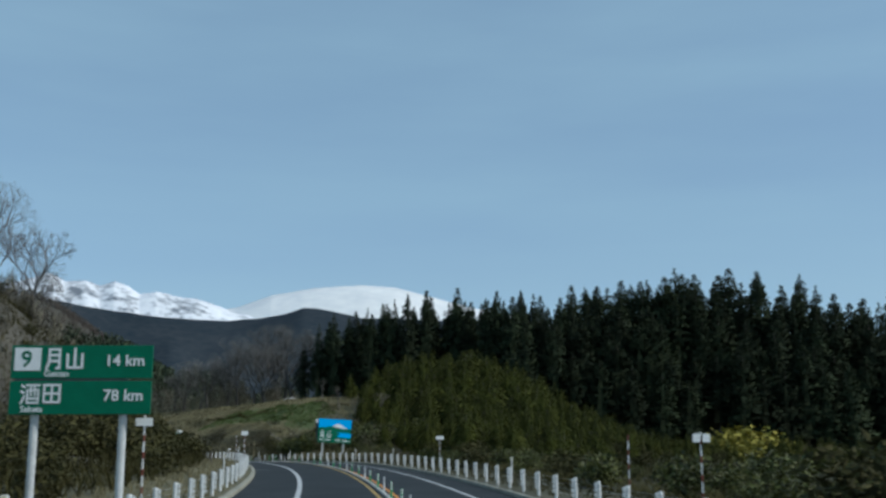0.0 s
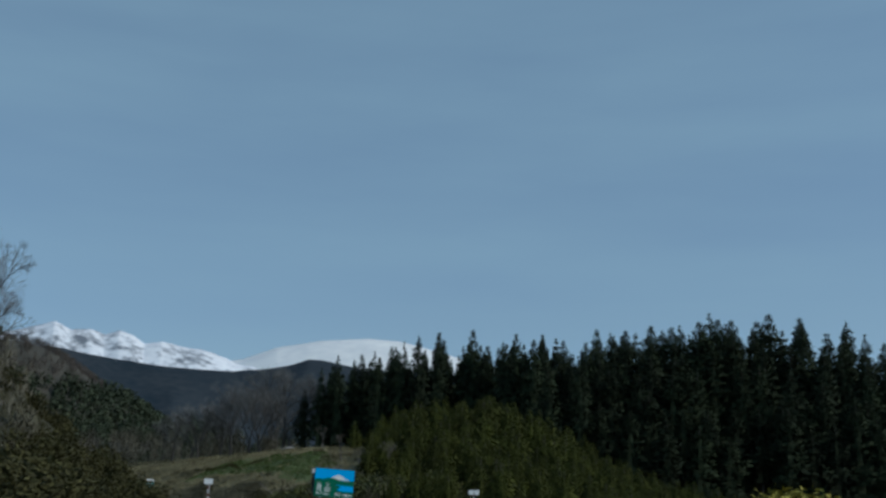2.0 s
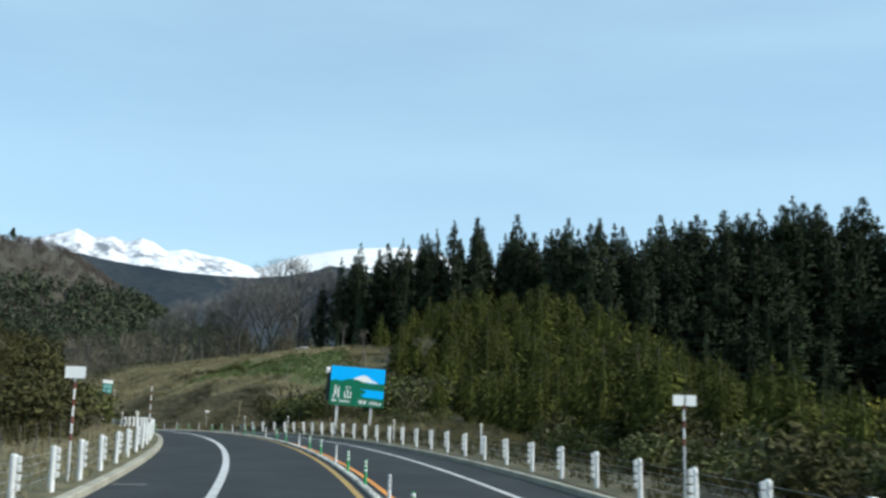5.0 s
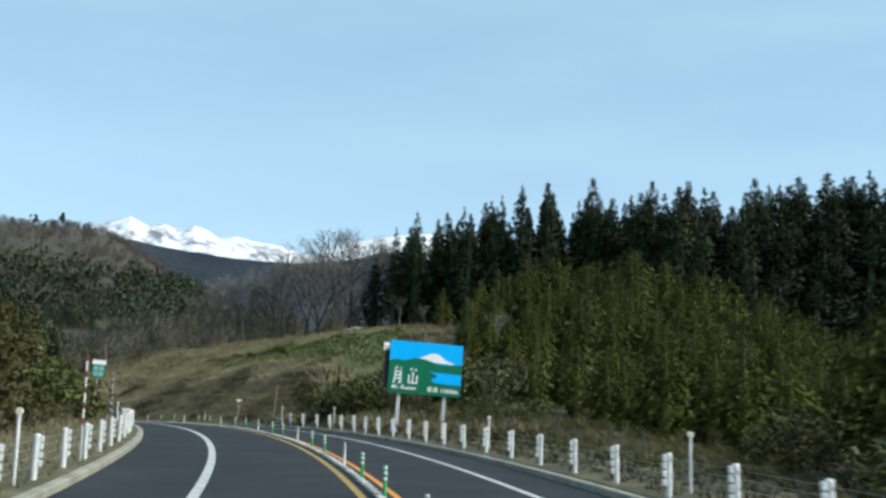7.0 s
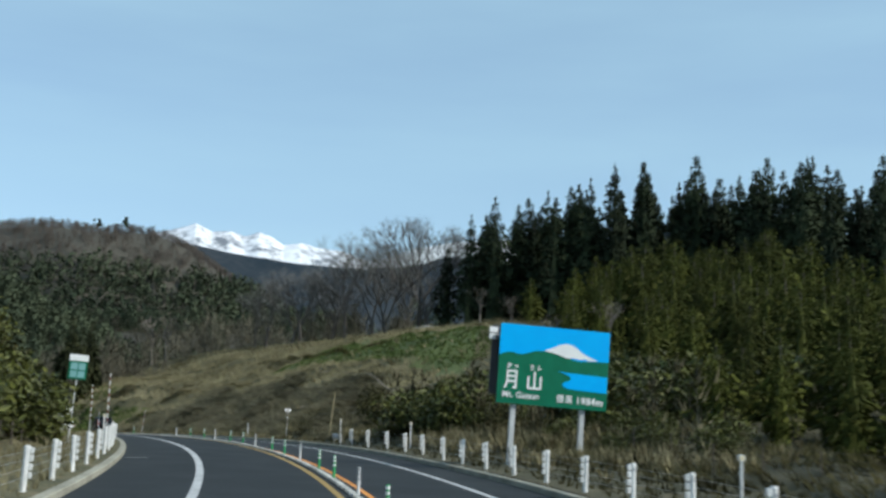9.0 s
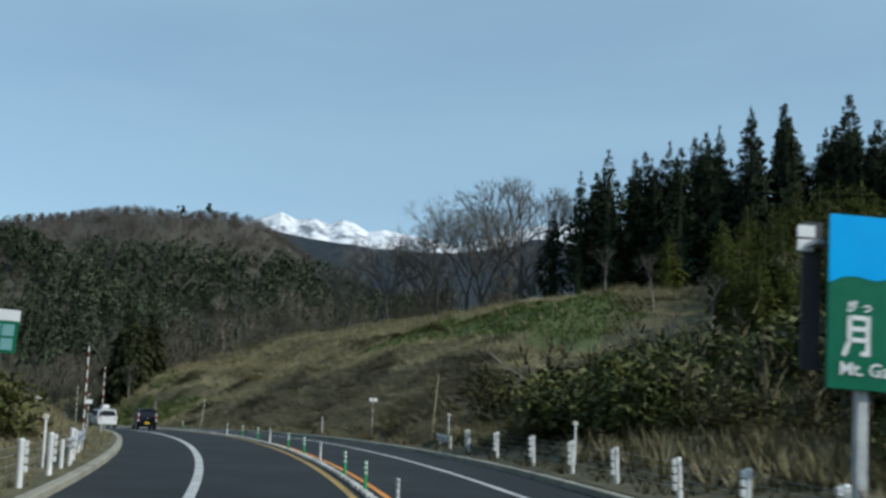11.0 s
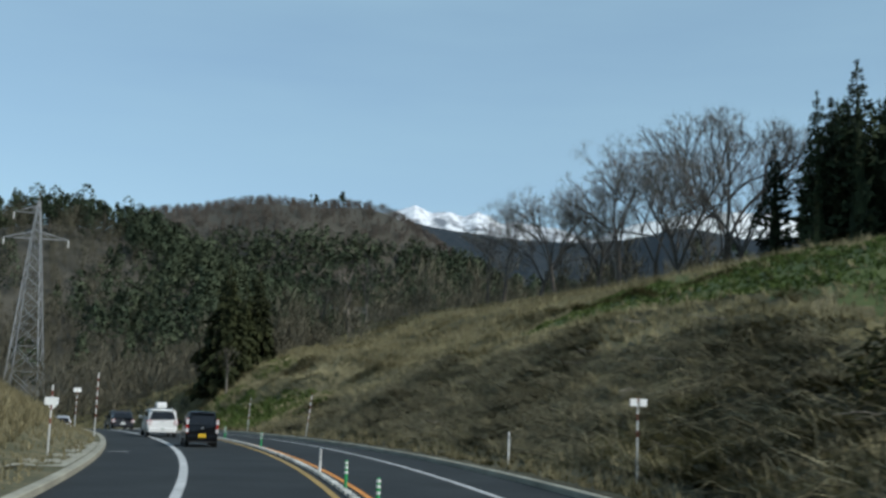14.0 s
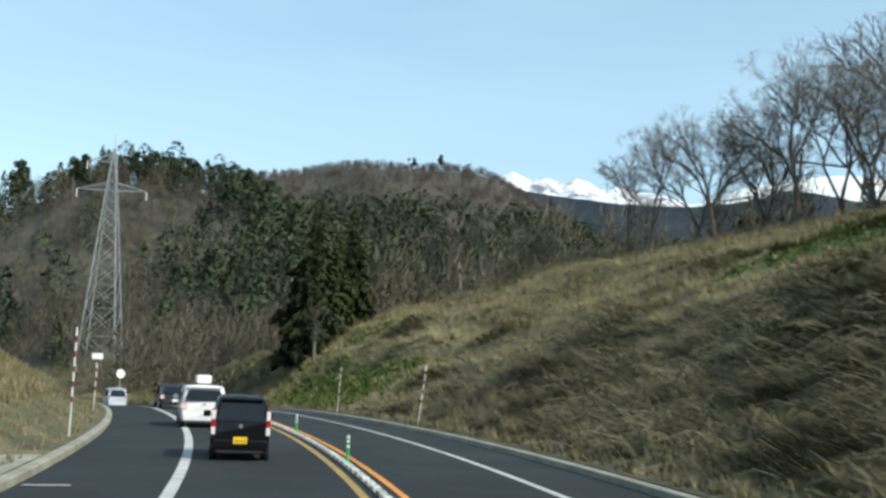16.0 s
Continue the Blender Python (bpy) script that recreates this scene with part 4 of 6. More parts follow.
# characters in a unit square
MOON = [[(0.22, 0.98), (0.80, 0.98), (0.80, 0.02), (0.66, 0.02)], [(0.22, 0.98), (0.22, 0.35), (0.08, 0.0)], [(0.22, 0.68), (0.80, 0.68)], [(0.22, 0.38), (0.80, 0.38)]]
MOUNT = [[(0.08, 0.70), (0.08, 0.05), (0.92, 0.05), (0.92, 0.70)], [(0.5, 0.98), (0.5, 0.05)]]
SAKE = [[(0.05, 0.92), (0.17, 0.82)], [(0.02, 0.62), (0.14, 0.52)], [(0.02, 0.02), (0.18, 0.32)], [(0.30, 0.94), (0.98, 0.94)], [(0.34, 0.70), (0.94, 0.70), (0.94, 0.02), (0.34, 0.02), (0.34, 0.70)], [(0.53, 0.94), (0.53, 0.42)], [(0.75, 0.94), (0.75, 0.42)], [(0.34, 0.24), (0.94, 0.24)]]
FIELD = [[(0.08, 0.95), (0.92, 0.95), (0.92, 0.05), (0.08, 0.05), (0.08, 0.95)], [(0.5, 0.95), (0.5, 0.05)], [(0.08, 0.5), (0.92, 0.5)]]
HYO = [[(0.2, 0.98), (0.2, 0.0)], [(0.02, 0.70), (0.38, 0.70)], [(0.2, 0.65), (0.02, 0.35)], [(0.44, 0.95), (0.98, 0.95)], [(0.48, 0.80), (0.94, 0.80), (0.94, 0.58), (0.48, 0.58), (0.48, 0.80)], [(0.63, 0.95), (0.63, 0.58)], [(0.80, 0.95), (0.80, 0.58)], [(0.52, 0.44), (0.92, 0.44)], [(0.44, 0.28), (0.98, 0.28)], [(0.71, 0.28), (0.71, 0.0)], [(0.54, 0.18), (0.46, 0.05)], [(0.88, 0.18), (0.96, 0.05)]]
KOU = [[(0.5, 1.0), (0.5, 0.88)], [(0.05, 0.87), (0.95, 0.87)], [(0.28, 0.75), (0.72, 0.75), (0.72, 0.58), (0.28, 0.58), (0.28, 0.75)], [(0.10, 0.0), (0.10, 0.45), (0.90, 0.45), (0.90, 0.0)], [(0.30, 0.30), (0.70, 0.30), (0.70, 0.10), (0.30, 0.10), (0.30, 0.30)]]
GA = [[(0.1, 0.75), (0.65, 0.75), (0.58, 0.1), (0.45, 0.05)], [(0.4, 0.98), (0.12, 0.05)], [(0.74, 0.75), (0.88, 0.45)], [(0.78, 0.98), (0.84, 0.88)], [(0.92, 0.98), (0.98, 0.88)]]
TSU = [[(0.15, 0.60), (0.65, 0.68), (0.85, 0.45), (0.65, 0.2), (0.35, 0.12)]]
SA = [[(0.15, 0.75), (0.85, 0.80)], [(0.4, 0.98), (0.72, 0.48)], [(0.2, 0.42), (0.2, 0.2), (0.5, 0.05), (0.75, 0.08)]]
NN = [[(0.48, 0.95), (0.1, 0.05), (0.38, 0.42), (0.52, 0.36), (0.6, 0.08), (0.9, 0.30)]]


def lettering(name, words, x, z, size, material, parent, y=-0.05):
    cu = bpy.data.curves.new(name, "FONT")
    cu.body, cu.size, cu.extrude = words, size, 0.002
    cu.resolution_u = 2
    cu.offset = size * 0.015
    tmp = new("tmp_text", cu)
    me = bpy.data.meshes.new_from_object(tmp.evaluated_get(bpy.context.evaluated_depsgraph_get()))
    bpy.data.objects.remove(tmp)
    me.materials.clear()
    me.materials.append(material)
    ob = link(name, me, parent)
    ob.matrix_local = pose(x, y, z, 90, 0, 0)
    return ob


def sheet(name, pts, material, parent, y, label="", thick=0.004):
    """A flat shape, outline pts in (x, z), laid on a panel."""
    bm = bmesh.new()
    f = bm.faces.new([bm.verts.new((x, y, z)) for x, z in pts])
    bm.normal_update()
    if f.normal.y > 0:
        f.normal_flip()
    r = bmesh.ops.extrude_face_region(bm, geom=[f])
    for v in r["geom"]:
        if isinstance(v, bmesh.types.BMVert):
            v.co.y += thick
    bmesh.ops.triangulate(bm, faces=[g for g in bm.faces if len(g.verts) > 4])
    return part(name, bm, material, parent, label)


def picture_sign():
    """The sign with the snowy mountain and the lake."""
    s, d0, w, h, up = 151.5, 8.82, 4.40, 3.08, 2.60
    th = thing("mountain_sign", road_pose(s, d0, 0.0, -3, 2.7), "large blue and green sign picturing a snowy mountain, on two posts", "road sign")
    z0 = up
    panel = part("panel", boxed(0, w, -0.03, 0.06, z0, z0 + h, 0.012), M_SIGN_GREEN, th, "green sign panel")
    part("panel_back", boxed(0.05, w - 0.05, 0.062, 0.09, z0 + 0.05, z0 + h - 0.05), M_SIGN_BACK, th)
    top = z0 + h
    hills = [(w * u, z0 + h * v) for u, v in ((1, 0.62), (0.93, 0.615), (0.86, 0.61), (0.72, 0.60), (0.64, 0.625), (0.55, 0.655), (0.47, 0.685), (0.40, 0.69), (0.33, 0.685), (0.27, 0.655), (0.21, 0.63), (0.17, 0.63), (0.12, 0.645), (0.06, 0.64), (0.0, 0.60))]
    sheet("sky_field", [(0.0, top), (w, top)] + hills, M_SIGN_BLUE, th, -0.038, "bright blue sky field")
    peak = [(w * u, z0 + h * v) for u, v in ((0.40, 0.695), (0.47, 0.735), (0.55, 0.79), (0.60, 0.805), (0.65, 0.80), (0.70, 0.765), (0.76, 0.70), (0.83, 0.66), (0.90, 0.625), (0.82, 0.615), (0.78, 0.635), (0.73, 0.622), (0.67, 0.635), (0.62, 0.622), (0.57, 0.645), (0.50, 0.675))]
    sheet("snowy_peak", peak, M_SIGN_WHITE, th, -0.044, "white mountain peak")
    lake = [(w * u, z0 + h * v) for u, v in ((0.535, 0.455), (0.62, 0.445), (0.75, 0.44), (0.9, 0.435), (0.995, 0.43), (0.995, 0.225), (0.9, 0.228), (0.75, 0.235), (0.64, 0.243), (0.595, 0.265), (0.585, 0.295), (0.60, 0.325), (0.645, 0.345), (0.66, 0.375), (0.645, 0.405), (0.60, 0.43))]
    sheet("lake", lake, M_SIGN_BLUE, th, -0.042, "bright blue lake shape")
    ps = 0.58
    strokes("character", put(MOON, 0.26, z0 + 0.62, ps, ps * 1.12), 0.085, M_SIGN_WHITE, th)
    strokes("character", put(MOUNT, 1.17, z0 + 0.62, ps, ps * 1.12), 0.085, M_SIGN_WHITE, th)
    for g, x in ((GA, 0.34), (TSU, 0.62), (SA, 1.26), (NN, 1.54)):
        strokes("small_character", put(g, x, z0 + 1.36, 0.17, 0.18), 0.032, M_SIGN_WHITE, th)
    lettering("lettering", "Mt. Gassan", 0.21, z0 + 0.25, 0.33, M_SIGN_WHITE, th)
    for g, x in ((HYO, 2.38), (KOU, 2.74)):
        strokes("small_character", put(g, x, z0 + 0.21, 0.27, 0.29), 0.034, M_SIGN_WHITE, th)
    lettering("lettering", "1984m", 3.14, z0 + 0.19, 0.40, M_SIGN_WHITE, th)
    for x in (0.72, w - 0.92):
        part("post", boxed(x - 0.10, x + 0.10, 0.095, 0.295, -0.9, z0 + h - 0.1, 0.02), M_GREY_POST, th, "grey square steel post")
    # a second panel behind, seen past the edge
    part("rear_panel", boxed(-0.16, 0.2, 0.75, 0.80, z0 + 0.35, z0 + h - 0.02), M_SIGN_BACK, th, "dark back of a second panel")
    for k in range(2):
        part("rear_strip", boxed(-0.28, 0.05, 0.70, 0.745, z0 + h - 0.32 - 0.26 * k, z0 + h - 0.10 - 0.26 * k, 0.01), M_SIGN_WHITE, th, "white strip behind the sign")
    part("brace", boxed(-0.1, 0.9, 0.30, 0.75, z0 + h - 0.5, z0 + h - 0.42), M_STEEL, th)
    for x in (0.5, 1.6, 2.7, 3.8):
        part("rib", boxed(x, x + 0.06, 0.09, 0.13, z0 + 0.1, z0 + h - 0.1), M_STEEL, th)
    return th


def distance_sign():
    s, d0, w, h, up = 29.8, -8.73, 3.56, 1.74, 3.08
    th = thing("distance_sign", road_pose(s, d0, 0.0, -4), "green distance sign with white lettering on two grey posts", "road sign")
    z0 = up
    for k in range(2):
        a, b = z0 + k * 0.90, z0 + k * 0.90 + 0.84
        pn = part("panel", boxed(0, w, -0.03, 0.03, a, b, 0.01), M_SIGN_GREEN, th, "green sign panel")
        part("rib", boxed(0.2, w - 0.2, 0.031, 0.07, a + 0.35, a + 0.45), M_STEEL, pn)
    part("gap_bar", boxed(0.1, w - 0.6, -0.02, 0.05, z0 + 0.845, z0 + 0.895), M_SIGN_BACK, th)
    part("square", boxed(0.08, 0.74, -0.042, -0.032, z0 + 1.10, z0 + 1.68), M_SIGN_WHITE, th, "white square with the exit number")
    lettering("numeral", "9", 0.24, z0 + 1.20, 0.58, M_SIGN_GREEN, th, -0.047)
    strokes("character", put(MOON, 0.86, z0 + 1.15, 0.44, 0.50), 0.065, M_SIGN_WHITE, th)
    strokes("character", put(MOUNT, 1.38, z0 + 1.15, 0.44, 0.50), 0.065, M_SIGN_WHITE, th)
    lettering("lettering", "Gassan", 0.84, z0 + 0.95, 0.22, M_SIGN_WHITE, th)
    lettering("lettering", "14 km", 2.36, z0 + 1.22, 0.40, M_SIGN_WHITE, th)
    strokes("character", put(SAKE, 0.30, z0 + 0.28, 0.46, 0.48), 0.055, M_SIGN_WHITE, th)
    strokes("character", put(FIELD, 0.84, z0 + 0.28, 0.46, 0.48), 0.060, M_SIGN_WHITE, th)
    lettering("lettering", "Sakata", 0.30, z0 + 0.06, 0.22, M_SIGN_WHITE, th)
    lettering("lettering", "78 km", 2.36, z0 + 0.34, 0.40, M_SIGN_WHITE, th)
    for x in (0.62, w - 0.72):
        part("post", tubed((x, 0.15, -1.2), (x, 0.15, z0 + h - 0.05), 0.10, 0.10, 14), M_GREY_POST, th, "grey round steel post")
    return th


M_TEAL_PALE = mat("pale_teal_field", (0.16, 0.36, 0.36), (0.24, 0.46, 0.46), 3, 0.5)


def small_sign():
    s, d0 = 164.0, -7.42
    th = thing("service_sign", road_pose(s, d0, side_up(s, d0), 0, 3), "small teal sign with four pale squares on a thin post", "road sign")
    b = 2.80
    part("post", tubed((0, 0.05, -0.5), (0, 0.05, b + 1.0), 0.035, 0.035, 8), M_GREY_POST, th)
    part("panel", boxed(-0.40, 0.40, -0.03, 0.01, b, b + 0.82, 0.01), M_SIGN_GREEN, th, "teal panel")
    part("top_strip", boxed(-0.42, 0.42, -0.036, 0.012, b + 0.83, b + 1.12, 0.01), M_SIGN_WHITE, th, "white top strip")
    for i in range(2):
        for j in range(2):
            part("square", boxed(-0.32 + 0.34 * i, -0.02 + 0.34 * i, -0.042, -0.032, b + 0.08 + 0.36 * j, b + 0.38 + 0.36 * j), M_TEAL_PALE, th)


picture_sign()
distance_sign()
small_sign()

# wire fences behind the guard posts
def wire_fence(s0, s1, d0, d1, label, h=0.95, step=3.0):
    th = thing("wire_fence", pose(0, 0, 0), label, "fence")
    tops = []
    for s in np.arange(s0, s1 + 0.1, step):
        f = (s - s0) / (s1 - s0)
        x, y = at(s, d0 + (d1 - d0) * f)
        x, y = float(x), float(y)
        z = float(ground_z(x, y)[0])
        part("post", tubed((x, y, z - 0.4), (x, y, z + h), 0.022, 0.022, 6), M_BARK, th)
        tops.append((x, y, z))
    for k in range(6):
        part("wire", bent_rod([(p[0], p[1], p[2] + h * (0.1 + 0.175 * k)) for p in tops], 0.005, 0.005, 3), M_BARK, th)


wire_fence(92, 160, -8.2, -8.6, "thin grey wire fence behind the guard posts")
wire_fence(98, 150, 15.5, 13.5, "thin grey wire fence at the foot of the plantation")

wire_fence(266, 298, 39.5, 40.5, "low weathered fence along the crest of the slope", 1.1, 2.2)


def boulder_heap(x, y, r):
    """A low heap of grey stones."""
    g = np.random.default_rng(31)
    z = float(ground_z(x, y)[0])
    th = thing("stone_heap", pose(x, y, z), "low grey heap of stones below the cedars", "stone heap")
    for k in range(14):
        bm = bmesh.new()
        bmesh.ops.create_icosphere(bm, subdivisions=2, radius=1.0)
        a, q = g.random() * 6.283, r * math.sqrt(g.random()) * 0.8
        sz = r * (0.22 + 0.2 * g.random())
        for v in bm.verts:
            f = 1 + 0.35 * noise.noise(v.co * 1.3 + Vector((k * 3.1, 0, 0)))
            v.co = Vector((v.co.x * f * sz * 1.2 + math.cos(a) * q, v.co.y * f * sz + math.sin(a) * q, v.co.z * f * sz * 0.8 + 0.30 * r * (1 - q / r)))
        part("stone", bm, M_STONE, th)


M_STONE = mat("grey_stone", (0.16, 0.155, 0.145), (0.32, 0.31, 0.29), 1.5, 0.9, bump=0.03)
boulder_heap(-33.0, 272.0, 1.7)

# concrete apron outside the left kerb
loft("apron", 203, 222, 1, lambda s: [(-8.0 + 1.6 * abs((s - 212) / 10) ** 3, 0.10), (-7.0 + 0.9 * abs((s - 212) / 10) ** 3, 0.18), (D_KERB_L - 0.28, 0.165)], M_CONCRETE, "pale concrete apron beside the kerb", "pavement")

# centre separator blocks, joints open between them
sep = tagged(new("lane_separator"), "low pale concrete separator blocks between the lanes", "road separator", kind="structure")
bmk = bmesh.new()
box(bmk, -0.085, 0.085, -0.31, 0.31, 0.0, 0.10, 0.03)
blk = bpy.data.meshes.new("separator_block")
bmk.to_mesh(blk)
bmk.free()
blk.materials.append(mat("separator_paint", (0.30, 0.30, 0.27), (0.66, 0.65, 0.60), 2.5, 0.8, fine=6, random_tint=0.25))
for s in np.arange(10, 285, 0.98):
    ob = link("separator_block", blk, sep)
    ob.matrix_world = road_pose(float(s), D_MID, 0.045)
    ob.scale = (1, 1, 1)


# ---- vehicles, standing in the lane ----
def paint(name, col, rough=0.25, metal=0.0, spec=0.5):
    m = mat(name, tuple(c * 0.92 for c in col), col, 4, rough, metal, spec=spec)
    m.node_tree.nodes["Principled BSDF"].inputs["Coat Weight"].default_value = 0.25
    m.node_tree.nodes["Principled BSDF"].inputs["Coat Roughness"].default_value = 0.08
    return m


M_CAR_BLACK = paint("black_car_paint", (0.003, 0.003, 0.004), 0.22, spec=0.25)
M_CAR_WHITE = paint("white_car_paint", (0.78, 0.78, 0.77))
M_CAR_SILVER = paint("pale_silver_car_paint", (0.55, 0.60, 0.66), 0.3, 0.3)
M_CAR_DARK = paint("dark_grey_car_paint", (0.025, 0.027, 0.034))
M_GLASS = mat("tinted_car_glass", (0.008, 0.009, 0.011), (0.012, 0.014, 0.018), 2, 0.06, spec=0.4)
M_PYLON = mat("weathered_galvanised_steel", (0.20, 0.21, 0.22), (0.34, 0.35, 0.36), 1.5, 0.6, metal=0.2)
M_RUBBER = mat("tyre_rubber", (0.012, 0.012, 0.012), (0.022, 0.022, 0.022), 6, 0.9)
M_RIM = mat("alloy_rim", (0.35, 0.35, 0.36), (0.5, 0.5, 0.5), 5, 0.35, metal=0.8)
M_TAIL = mat("red_tail_lamp", (0.32, 0.012, 0.010), (0.45, 0.02, 0.015), 6, 0.15)
M_LAMP = mat("clear_lamp_glass", (0.65, 0.66, 0.68), (0.85, 0.85, 0.86), 6, 0.08, spec=0.9)
M_PLATE_YELLOW = mat("yellow_plate", (0.75, 0.48, 0.01), (0.85, 0.55, 0.02), 6, 0.5)
M_TRIM = mat("black_plastic_trim", (0.015, 0.015, 0.016), (0.03, 0.03, 0.03), 6, 0.6)


def make_car(name, m, label, body_mat, L, W, H, belt, rake, hood, slope, plate_mat, lamp_high, top_w=0.84, spoiler=True):
    th = thing(name, m, label, "car", "cars queueing along the road")
    hw, gl = W / 2, H - belt
    y0, y1 = -L / 2, L / 2
    yr0 = y0 + rake * gl
    ywb = y1 - hood
    ywt = ywb - slope * gl
    rows = []

    def section(y, wid, zb, zbelt, zroof, wr, dy=0.0):
        pts = [(wid * 0.90, zb, 0), (wid * 0.985, zb + 0.12, 0), (wid, zb + 0.32, 0), (wid * 0.985, zbelt - 0.10, 0), (wid * 0.955, zbelt, 0), ((wid * 0.955 + wr) / 2, (zbelt + zroof) / 2, dy * 0.5), (wr, zroof - 0.05, dy * 0.95), (wr * 0.90, zroof, dy), (wr * 0.5, zroof + 0.022, dy), (0.0, zroof + 0.03, dy)]
        return [(x, y + o, z) for x, z, o in pts]
    zb = 0.24
    rows.append(section(y0, hw * 0.90, zb + 0.08, belt, H - 0.04, hw * top_w * 0.90, rake * gl))
    rows.append(section(y0 + 0.06, hw * 0.975, zb, belt, H - 0.012, hw * top_w * 0.97, rake * gl))
    rows.append(section(y0 + 0.22, hw, zb, belt, H, hw * top_w, rake * gl * 0.8))
    for f in (0.2, 0.4, 0.6):
        y = y0 + 0.22 + (ywt - y0 - 0.22) * f
        rows.append(section(y, hw, zb, belt - 0.02 * f, H + 0.015, hw * top_w))
    rows.append(section(ywt, hw, zb, belt - 0.03, H - 0.01, hw * top_w))
    rows.append(section(ywt + (ywb - ywt) * 0.5, hw, zb, belt - 0.04, H - gl * 0.45, hw * (top_w + 0.05)))
    rows.append(section(ywb, hw * 0.99, zb, belt - 0.05, belt + 0.0, hw * 0.90))
    rows.append(section(y1 - hood * 0.35, hw * 0.96, zb, belt - 0.16, belt - 0.10, hw * 0.85))
    rows.append(section(y1 - 0.05, hw * 0.88, zb + 0.04, belt - 0.34, belt - 0.28, hw * 0.76))
    rows.append(section(y1, hw * 0.80, zb + 0.10, belt - 0.42, belt - 0.38, hw * 0.70))
    bm = bmesh.new()
    n = len(rows[0])
    rings = []
    for r in rows:
        ring = [bm.verts.new(p) for p in r]
        ring += [bm.verts.new((-p[0], p[1], p[2])) for p in r[-2::-1]]
        rings.append(ring)
    k = len(rings[0])
    for a, b in zip(rings[:-1], rings[1:]):
        for j in range(k - 1):
            bm.faces.new((a[j], a[j + 1], b[j + 1], b[j]))
        bm.faces.new((a[k - 1], a[0], b[0], b[k - 1]))
    bm.faces.new(rings[0][::-1])
    bm.faces.new(rings[-1])
    bmesh.ops.recalc_face_normals(bm, faces=bm.faces[:])
    for f in bm.faces:
        f.smooth = len(f.verts) == 4
    body = part("body", bm, body_mat, th)
    # glass
    def quad(nm, pts, material, parent, label2=""):
        b = bmesh.new()
        b.faces.new([b.verts.new(p) for p in pts])
        r = bmesh.ops.extrude_face_region(b, geom=b.faces[:])
        c = sum((Vector(p) for p in pts), Vector()) / len(pts)
        nrm = (Vector(pts[1]) - Vector(pts[0])).cross(Vector(pts[2]) - Vector(pts[0])).normalized()
        for v in r["geom"]:
            if isinstance(v, bmesh.types.BMVert):
                v.co += nrm * 0.008
        bmesh.ops.recalc_face_normals(b, faces=b.faces[:])
        return part(nm, b, material, parent, label2)
    rear = lambda x, z, o=0.022: (x, y0 + rake * max(z - belt, 0) - o, z)
    zt, zl = H - 0.16, belt + 0.02
    wt_, wl = hw * top_w * 0.80, hw * 0.84
    rw = quad("rear_window", [rear(-wl, zl), rear(wl, zl), rear(wt_, zt), rear(-wt_, zt)], M_GLASS, th, "tinted rear window")
    part("wiper", tubed(rear(0.02, zl + 0.02, 0.04), rear(-wl * 0.6, zl + 0.10, 0.04), 0.010, 0.006, 5), M_TRIM, rw)
    for sg in (-1, 1):
        for a, b in ((0.10, 0.46), (0.50, 0.86)):
            ya, yb = yr0 + 0.15 + (ywb - yr0 - 0.4) * a, yr0 + 0.15 + (ywb - yr0 - 0.4) * b
            xb, xt = sg * (hw * 0.958 + 0.012), sg * (hw * (top_w + 0.035) + 0.012)
            quad("side_window", [(xb, ya, belt + 0.02), (xb, yb, belt + 0.0), (xt, yb - (0.25 if b > 0.8 else 0), H - 0.14), (xt, ya, H - 0.14)], M_GLASS, th)
        part("mirror", boxed(sg * (hw + 0.10) - 0.10, sg * (hw + 0.10) + 0.10, ywb - 0.45, ywb - 0.33, belt + 0.02, belt + 0.18, 0.03), M_TRIM if body_mat != M_CAR_WHITE else body_mat, th)
        lz0, lz1 = (belt - 0.34, belt + 0.30) if lamp_high else (belt - 0.30, belt - 0.06)
        lw = 0.11 if lamp_high else 0.26
        lx = sg * hw * (0.915 if lamp_high else 0.88)
        tl = part("tail_lamp", boxed(lx - lw / 2, lx + lw / 2, y0 - 0.02, y0 + 0.14, lz0, lz1, 0.03), M_TAIL, th, "red tail lamp")
        part("reversing_lens", boxed(lx - lw * 0.42, lx + lw * 0.42, y0 - 0.032, y0 - 0.018, lz0 + 0.03, lz0 + (0.21 if lamp_high else 0.12), 0.006), M_LAMP, tl, "clear lens")
        part("upper_lens", boxed(lx - lw * 0.42, lx + lw * 0.42, y0 - 0.032, y0 - 0.018, lz1 - (0.25 if lamp_high else 0.10), lz1 - 0.03, 0.006), M_LAMP, tl, "clear lens")
        for yy in (y0 + 0.62, y1 - 0.68):
            wh = part("wheel", tubed((sg * (hw - 0.19), yy, 0.29), (sg * (hw - 0.012), yy, 0.29), 0.29, 0.29, 22), M_RUBBER, th)
            part("rim", tubed((sg * (hw - 0.03), yy, 0.29), (sg * (hw + 0.004), yy, 0.29), 0.19, 0.17, 14), M_RIM, wh)
    for yy in (y0 + 0.62, y1 - 0.68):
        for sg in (-1, 1):
            part("wheel_arch", tubed((sg * (hw - 0.10), yy, 0.31), (sg * (hw + 0.003), yy, 0.31), 0.345, 0.345, 22), M_TRIM, th)
    part("bumper", boxed(-hw * 0.90, hw * 0.90, y0 - 0.06, y0 + 0.10, 0.26, 0.52, 0.05), body_mat, th)
    part("lower_trim", boxed(-hw * 0.80, hw * 0.80, y0 - 0.03, y0 + 0.10, 0.20, 0.28, 0.02), M_TRIM, th)
